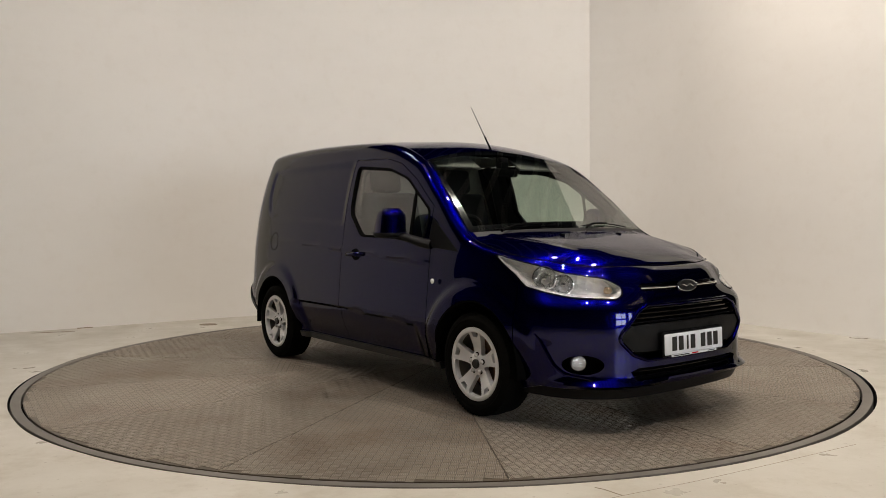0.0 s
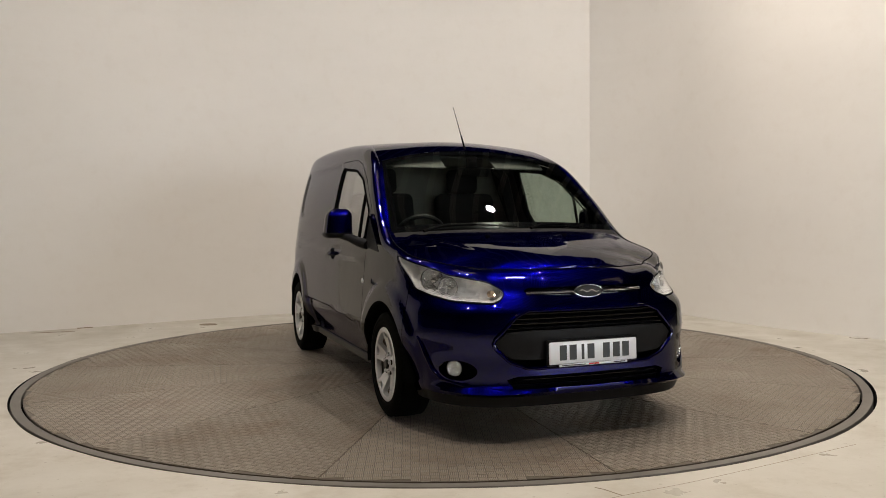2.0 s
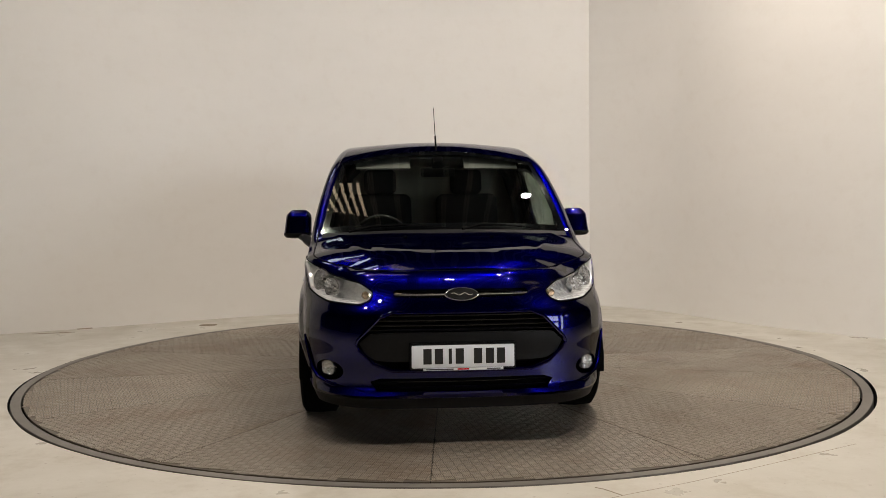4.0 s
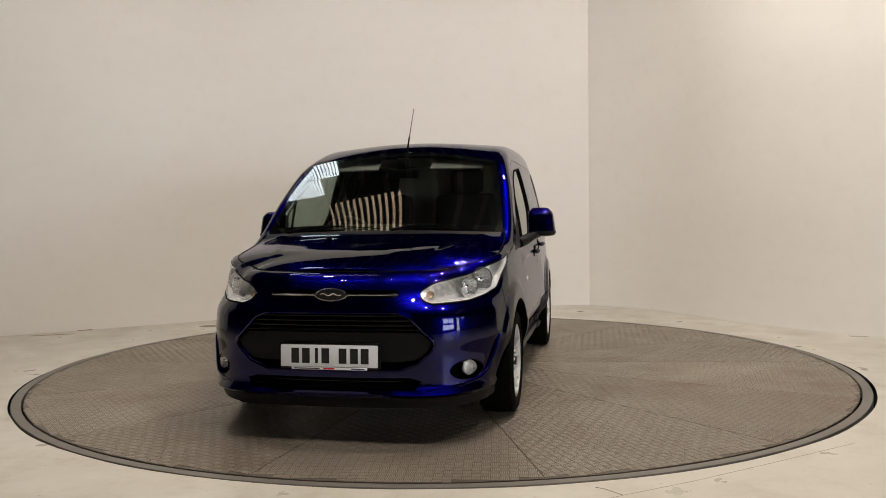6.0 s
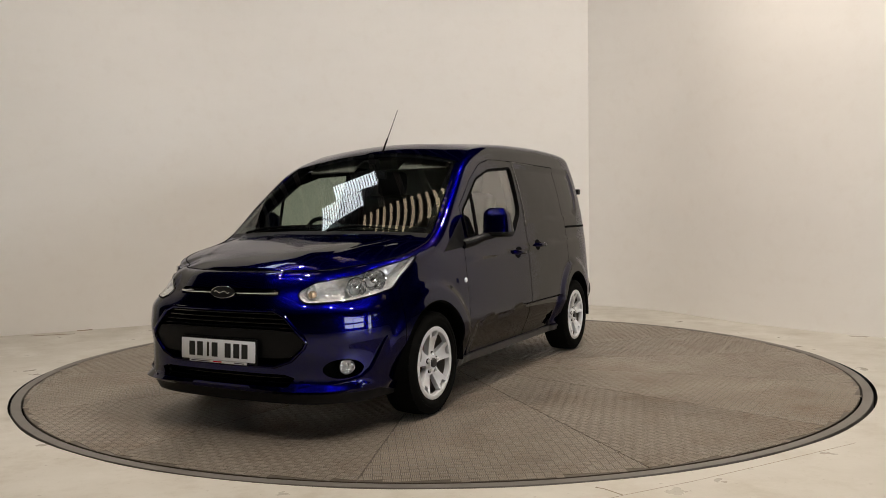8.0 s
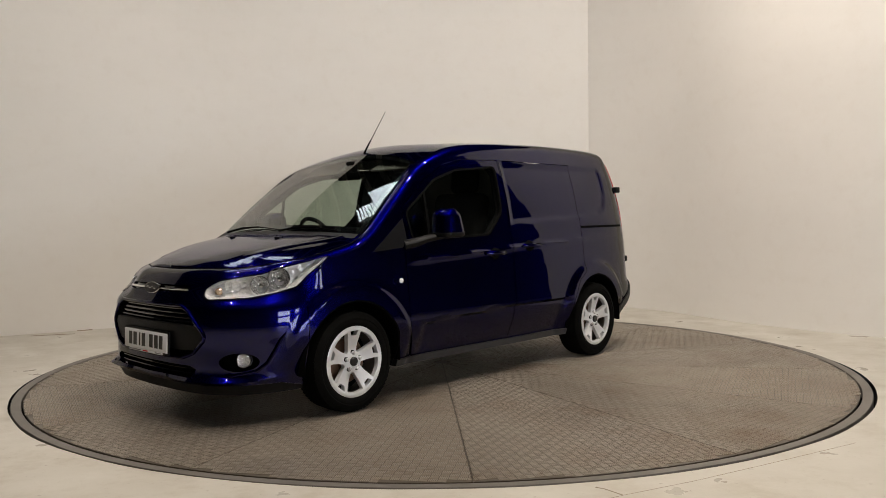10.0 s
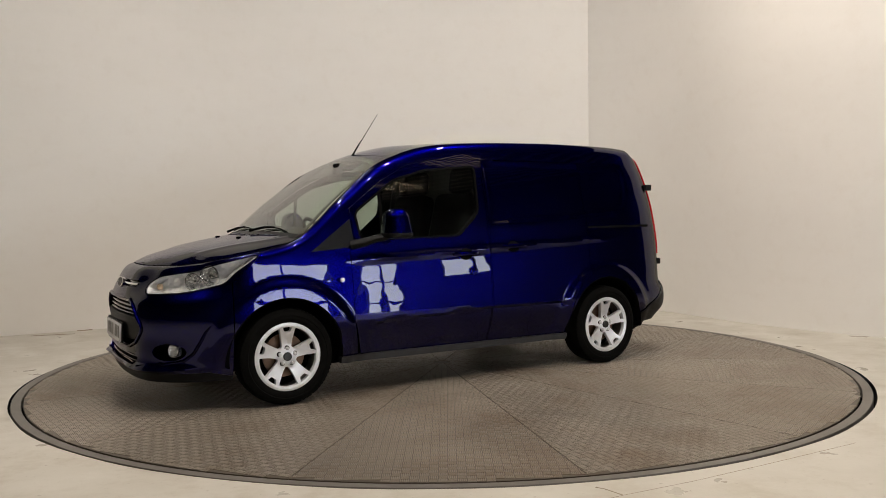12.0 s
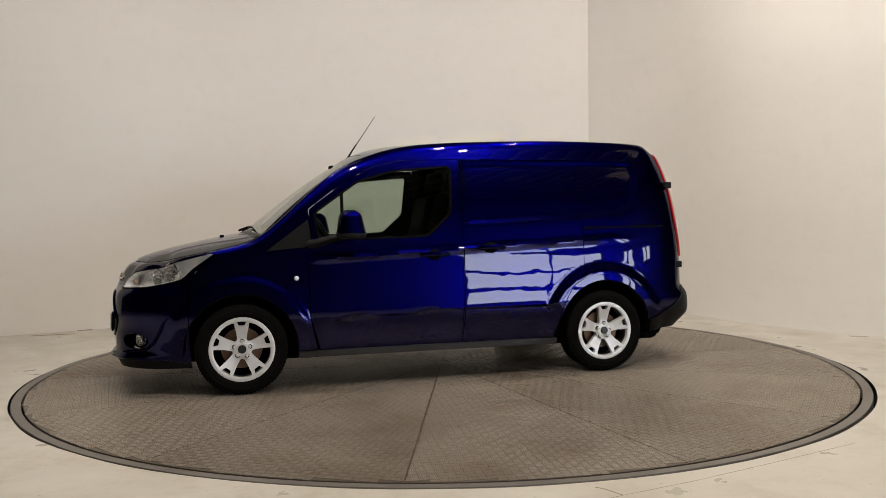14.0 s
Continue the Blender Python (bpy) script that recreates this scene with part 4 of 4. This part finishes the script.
def build_wheel(van, x, side):
    face = knots([(0.0, -0.018), (0.045, -0.020), (0.075, -0.030), (0.12, -0.022), (0.175, -0.008), (0.205, 0.0), (0.217, -0.004)])
    windows, slots = [], []
    for i in range(5):
        a = radians(54 + 72 * i)
        c, s = math.cos(a), math.sin(a)
        shape = rounded([(0.066, 0.010), (0.112, 0.036), (0.176, 0.064), (0.186, 0.030), (0.189, 0.0), (0.186, -0.030), (0.176, -0.064), (0.112, -0.036), (0.066, -0.010)], 0.008, 2)
        windows.append([(r * c - w * s, r * s + w * c) for r, w in shape])
        a = radians(90 + 72 * i)
        c, s = math.cos(a), math.sin(a)
        shape = rounded([(0.158, 0.019), (0.186, 0.032), (0.188, 0.0), (0.186, -0.032), (0.158, -0.019)], 0.005, 2)
        slots.append([(r * c - w * s, r * s + w * c) for r, w in shape])
    bm = sheet(-0.23, 0.23, -0.23, 0.23, 0.02, circle(0, 0, 0.217, 64), windows + slots)
    rim = [e for e in bm.edges if e.is_boundary]
    made = bmesh.ops.extrude_edge_only(bm, edges=rim)
    for v in made["geom"]:
        if isinstance(v, bmesh.types.BMVert):
            v.co.z = -1.0
    for v in bm.verts:
        r = math.hypot(v.co.x, v.co.y)
        back = v.co.z < -0.5
        pull = 0.93 if back and r < 0.2 else 1.0
        v.co = Vector((v.co.x * (1 if not back else 1), face(r) - (0.032 if back else 0.0), v.co.y))
    hub = part("wheel", bm, ALLOY, van, "silver five-spoke alloy wheel", 30)
    hub.matrix_basis = pose(x, side * 0.875, 0.31, 0, 0, 0 if side > 0 else 180)
    part("barrel", lathe([(0.217, -0.006), (0.212, -0.012), (0.2, -0.03), (0.195, -0.17), (0.205, -0.18), (0.22, -0.18), (0.222, -0.01)], 56, "Y", close=True), BARREL, hub)
    tyre = lathe([(0.216, -0.19), (0.245, -0.208), (0.28, -0.205), (0.300, -0.190), (0.3065, -0.16), (0.31, -0.10), (0.3065, -0.04), (0.300, -0.012), (0.28, 0.004), (0.262, 0.007), (0.258, 0.004), (0.245, 0.006), (0.226, 0.002), (0.216, -0.006)], 72, "Y", close=True)
    for i in range(72):
        for y0, y1, sl in ((-0.19, -0.155, 0.4), (-0.045, -0.012, -0.4)):
            b = box(-0.007, 0.007, y0, y1, 0.294, 0.3045)
            b.transform(Matrix.Rotation(2 * math.pi * i / 72, 4, "Y"))
            join(tyre, b)
    part("tyre", tyre, TYRE, hub, "black road tyre")
    part("brake_disc", lathe([(0.138, -0.10), (0.138, -0.085), (0.07, -0.085), (0.065, -0.07), (0.001, -0.07)], 40, "Y"), DISC_RUST, hub)
    part("back_plate", lathe([(0.198, -0.15), (0.198, -0.14), (0.001, -0.14)], 32, "Y"), LINER, hub)
    part("centre_cap", lathe([(0.028, -0.03), (0.028, -0.010), (0.024, -0.005), (0.001, -0.004)], 24, "Y"), INK, hub)
    for i in range(5):
        a = radians(90 + 72 * i)
        nut = lathe([(0.012, -0.04), (0.012, -0.012), (0.008, -0.008), (0.001, -0.007)], 6, "Y", centre=(0.052 * math.cos(a), 0, 0.052 * math.sin(a)))
        part("wheel_nut", nut, CHROME_DULL, hub)
        b = lathe([(0.0165, -0.03), (0.0165, -0.0225), (0.012, -0.0225), (0.012, -0.03)], 16, "Y", centre=(0.052 * math.cos(a), 0, 0.052 * math.sin(a)))
        part("nut_well", b, SEAL, hub)


def mirrors(van):
    for side in (1, -1):
        rows = []
        for j in range(15):
            h = j / 14
            z = 1.075 + 0.160 * h
            wx = 0.098 * (1 - 0.30 * h) * (1 - (max(0, h - 0.7) / 0.3) ** 2 * 0.55)
            wy = 0.092 * (1 - 0.10 * h) * (1 - (max(0, h - 0.7) / 0.3) ** 2 * 0.40)
            cx, cy = 0.60 + 0.005 * h, 0.975 - 0.012 * h
            row = []
            for i in range(29):
                a = 2 * math.pi * i / 28
                c, s = math.cos(a), math.sin(a)
                c, s = math.copysign(abs(c) ** 0.6, c), math.copysign(abs(s) ** 0.6, s)
                row.append(Vector((cx + wx * c, cy + wy * s, z)))
            rows.append(row)
        bm = lattice(rows)
        bmesh.ops.remove_doubles(bm, verts=bm.verts[:], dist=1e-4)
        lids = [e for e in bm.edges if e.is_boundary]
        bmesh.ops.contextual_create(bm, geom=[e for e in lids if e.verts[0].co.z > 1.2])
        bmesh.ops.contextual_create(bm, geom=[e for e in lids if e.verts[0].co.z < 1.1])
        house = part("door_mirror", bm if side > 0 else flip(bm), PAINT, van, "blue door mirror on a black foot", 50)
        bm = lattice([[Vector((0.60 + 0.098 * k * math.copysign(abs(math.cos(a)) ** 0.6, math.cos(a)), 0.975 + 0.094 * k * math.copysign(abs(math.sin(a)) ** 0.6, math.sin(a)), z)) for a in np.linspace(0, 2 * math.pi, 29)] for z, k in ((1.078, 1.01), (1.062, 1.0), (1.046, 0.86), (1.040, 0.5))])
        part("mirror_base", bm if side > 0 else flip(bm), BLACK, house)
        arm = sweep([(0.87, 0.835, 1.0), (0.80, 0.872, 1.015), (0.72, 0.915, 1.042), (0.64, 0.95, 1.055)], [0.045, 0.042, 0.034, 0.03], 12, flat=0.75)
        part("mirror_foot", arm if side > 0 else flip(arm), BLACK, house)
        bm = box(-0.003, 0.003, -0.055, 0.055, -0.042, 0.042, 0.002, 1)
        bm.transform(pose(0.522, 0.972, 1.135, 0, 15, 0))
        part("mirror_glass", bm if side > 0 else flip(bm), CHROME, house)


def fittings(van):
    part("antenna", sweep([(0.483, 0, 1.63), (0.475, 0, 1.65), (0.43, 0, 1.72), (0.40, 0, 1.765), (0.395, 0, 1.77), (0.246, 0, 1.992)], [0.018, 0.008, 0.0065, 0.006, 0.003, 0.0022], 8), SEAL, van, "thin black whip antenna")
    cowl = lattice([[screen_point(k, 1.0) + Vector((0.004 + 0.06 * j / 3 * (1 - 0.35 * k * k), 0, 0.002 - 0.026 * j / 3)) for k in np.linspace(-0.97, 0.97, 25)] for j in range(4)])
    part("cowl", cowl, BLACK, van)
    for y0, y1 in ((-0.62, 0.02), (0.10, 0.60)):
        pts = []
        for i in range(13):
            k = (y0 + (y1 - y0) * i / 12) / 0.80
            pts.append(screen_point(k, 0.99 - 0.03 * math.sin(math.pi * i / 12)) + Vector((0.006, 0, 0.006)))
        wiper = part("wiper", sweep(pts, 0.004, 6), SEAL, van)
        a = screen_point(y0 / 0.80 * 0.98, 1.0)
        part("wiper_arm", sweep([a + Vector((0.05, 0, 0.005)), pts[3] + Vector((0.010, 0, 0.008)), pts[7] + Vector((0.005, 0, 0.006))], [0.010, 0.006, 0.004], 6), SEAL, wiper)
    for y in (-0.26, 0.26):
        q = bonnet_point(s_at(1.45), y / 0.80)
        part("washer_jet", box(q.x - 0.016, q.x + 0.016, y - 0.012, y + 0.012, q.z - 0.004, q.z + 0.009, 0.004), SEAL, van)
    # a dark shell behind the skin
    for side in (1, -1):
        bm = skin([(s_at(-1.9), 0.24), (s_at(1.85), 0.24), (s_at(1.85), 0.74), (s_at(1.62), 0.80), (s_at(1.45), 0.9), (s_at(1.2), 0.95), (s_at(0.9), 0.96), (s_at(-0.2), 1.0), (s_at(-0.2), 1.55), (s_at(-1.9), 1.7)], [xs(ARCH_F), xs(ARCH_R)], off=-0.032, grid=0.06)
        part("inner_panel", bm if side > 0 else flip(bm), LINER, van)
        bm = skin(xs([(0.87, 0.95), (0.87, 1.20), (0.62, 1.40), (0.3, 1.53), (-0.16, 1.57), (-0.36, 1.58), (-0.36, 0.95)]), [xs(WINDOW)], off=-0.05, grid=0.05)
        part("door_lining", bm if side > 0 else flip(bm), GREYPLASTIC, van)
        for x in (1.331, -1.331):
            bm = lattice([[Vector((x + r * math.cos(a), y, 0.31 + r * math.sin(a))) for a in np.linspace(radians(-6), radians(186), 33)] for r, y in ((0.375, 0.875), (0.385, 0.80), (0.385, 0.5))])
            part("arch_liner", bm if side > 0 else flip(bm), LINER, van)
        part("sill", skin(xs([(-0.955, 0.222), (0.95, 0.222), (0.95, 0.268), (-0.955, 0.268)]), off=0.012, lip=0.05) if side > 0 else flip(skin(xs([(-0.955, 0.222), (0.95, 0.222), (0.95, 0.268), (-0.955, 0.268)]), off=0.012, lip=0.05)), SILLGREY, van, "dark grey plastic sill strip")
    part("underbody", box(-1.95, 1.55, -0.6, 0.6, 0.18, 0.45, 0.05), LINER, van)
    # extra dark slab that keeps bounced light out from under the van
    part("floor_pan", box(-0.93, 0.93, -0.77, 0.77, 0.212, 0.32, 0.02), LINER, van)
    part("front_undertray", box(1.0, 2.0, -0.55, 0.55, 0.185, 0.6, 0.05), LINER, van)


def cabin(van):
    """Seats, dashboard, wheel and bulkhead behind the glass."""
    bm = box(-0.44, -0.40, -0.78, 0.78, 0.3, 1.70)
    bmesh.ops.subdivide_edges(bm, edges=[e for e in bm.edges if abs(e.verts[0].co.z - e.verts[1].co.z) > 0.5], cuts=9)
    for v in bm.verts:
        v.co.y *= 1 - 0.26 * step(0.95, 1.7, v.co.z)
    part("bulkhead", bm, BEIGE, van, "grey-beige load bulkhead behind the seats")
    part("headliner", box(-0.42, 0.42, -0.60, 0.60, 1.60, 1.615, 0.005), HEADLINER, van)
    bm = lattice([[Vector((x, y, z - 0.02 * abs(y))) for y in np.linspace(-0.78, 0.78, 13)] for x, z in ((1.25, 1.035), (1.05, 1.055), (0.88, 1.045), (0.80, 1.0), (0.76, 0.88), (0.80, 0.6))])
    part("dashboard", bm, GREYPLASTIC, van)
    for y, wide in ((-0.40, 0.25), (0.30, 0.25)):
        seat = part("seat", box(-0.18, 0.36, y - wide, y + wide, 0.62, 0.80, 0.07, 4), FABRIC, van, "charcoal fabric front seat")
        back = box(-0.08, 0.08, -wide, wide, 0.0, 0.62, 0.06, 4)
        back.transform(pose(-0.17, y, 0.76, 0, -13, 0))
        part("backrest", back, FABRIC, seat)
        head = box(-0.05, 0.05, -0.13, 0.13, 0.0, 0.20, 0.045, 4)
        head.transform(pose(-0.32, y, 1.37, 0, -8, 0))
        part("headrest", head, FABRIC, seat)
    ringpts = [(0.185 * math.cos(a) * 0.0, 0.185 * math.cos(a), 0.185 * math.sin(a)) for a in np.linspace(0, 2 * math.pi, 33)[:-1]]
    bm = sweep(ringpts, 0.016, 8, closed=True)
    box(-0.02, 0.03, -0.07, 0.07, -0.05, 0.05, 0.02, bm=bm)
    for a in (0, 180, 270):
        join(bm, sweep([(0.0, 0.04 * math.cos(radians(a)), 0.04 * math.sin(radians(a))), (0.0, 0.18 * math.cos(radians(a)), 0.18 * math.sin(radians(a)))], 0.016, 6))
    ob = part("steering_wheel", bm, BLACK, van)
    ob.matrix_basis = pose(0.60, -0.40, 1.02, 0, 28, 0)
    part("inside_mirror", box(0.60, 0.63, -0.12, 0.12, 1.46, 1.52, 0.012), SEAL, van)
    part("mirror_stalk", box(0.56, 0.62, -0.035, 0.035, 1.50, 1.60, 0.01), SEAL, van)
    for y in (-0.38, 0.38):
        b = box(-0.09, 0.09, -0.19, 0.19, -0.008, 0.008, 0.006)
        b.transform(pose(0.50, y, 1.565, 0, 32, 0))
        part("sun_visor", b, HEADLINER, van)
    for side in (1, -1):
        bm = sweep([(-0.24, side * 0.76, 0.6), (-0.25, side * 0.745, 1.1), (-0.27, side * 0.655, 1.5), (-0.28, side * 0.58, 1.58)], 0.04, 8)
        part("inner_pillar", bm, GREYPLASTIC, van)


def build_van():
    van = tagged(new("panel_van"), "dark blue metallic panel van with silver alloy wheels", "van")
    body_panels(van)
    nose_parts(van)
    mirrors(van)
    for x in (1.331, -1.331):
        for side in (1, -1):
            build_wheel(van, x, side)
    fittings(van)
    cabin(van)
    return van


VAN = build_van()


# ---- what moves ----
def motions():
    times = [0.5 * i for i in range(29)]
    walk(TABLE, [(t, pose(0, 0, 0, 0, 0, turn(t))) for t in times])
    rows = []
    for t in times:
        a = radians(turn(t))
        rows.append((t, pose(VAN_X * math.cos(a) - VAN_Y * math.sin(a), VAN_X * math.sin(a) + VAN_Y * math.cos(a), 0, 0, 0, turn(t))))
    walk(VAN, rows)


motions()
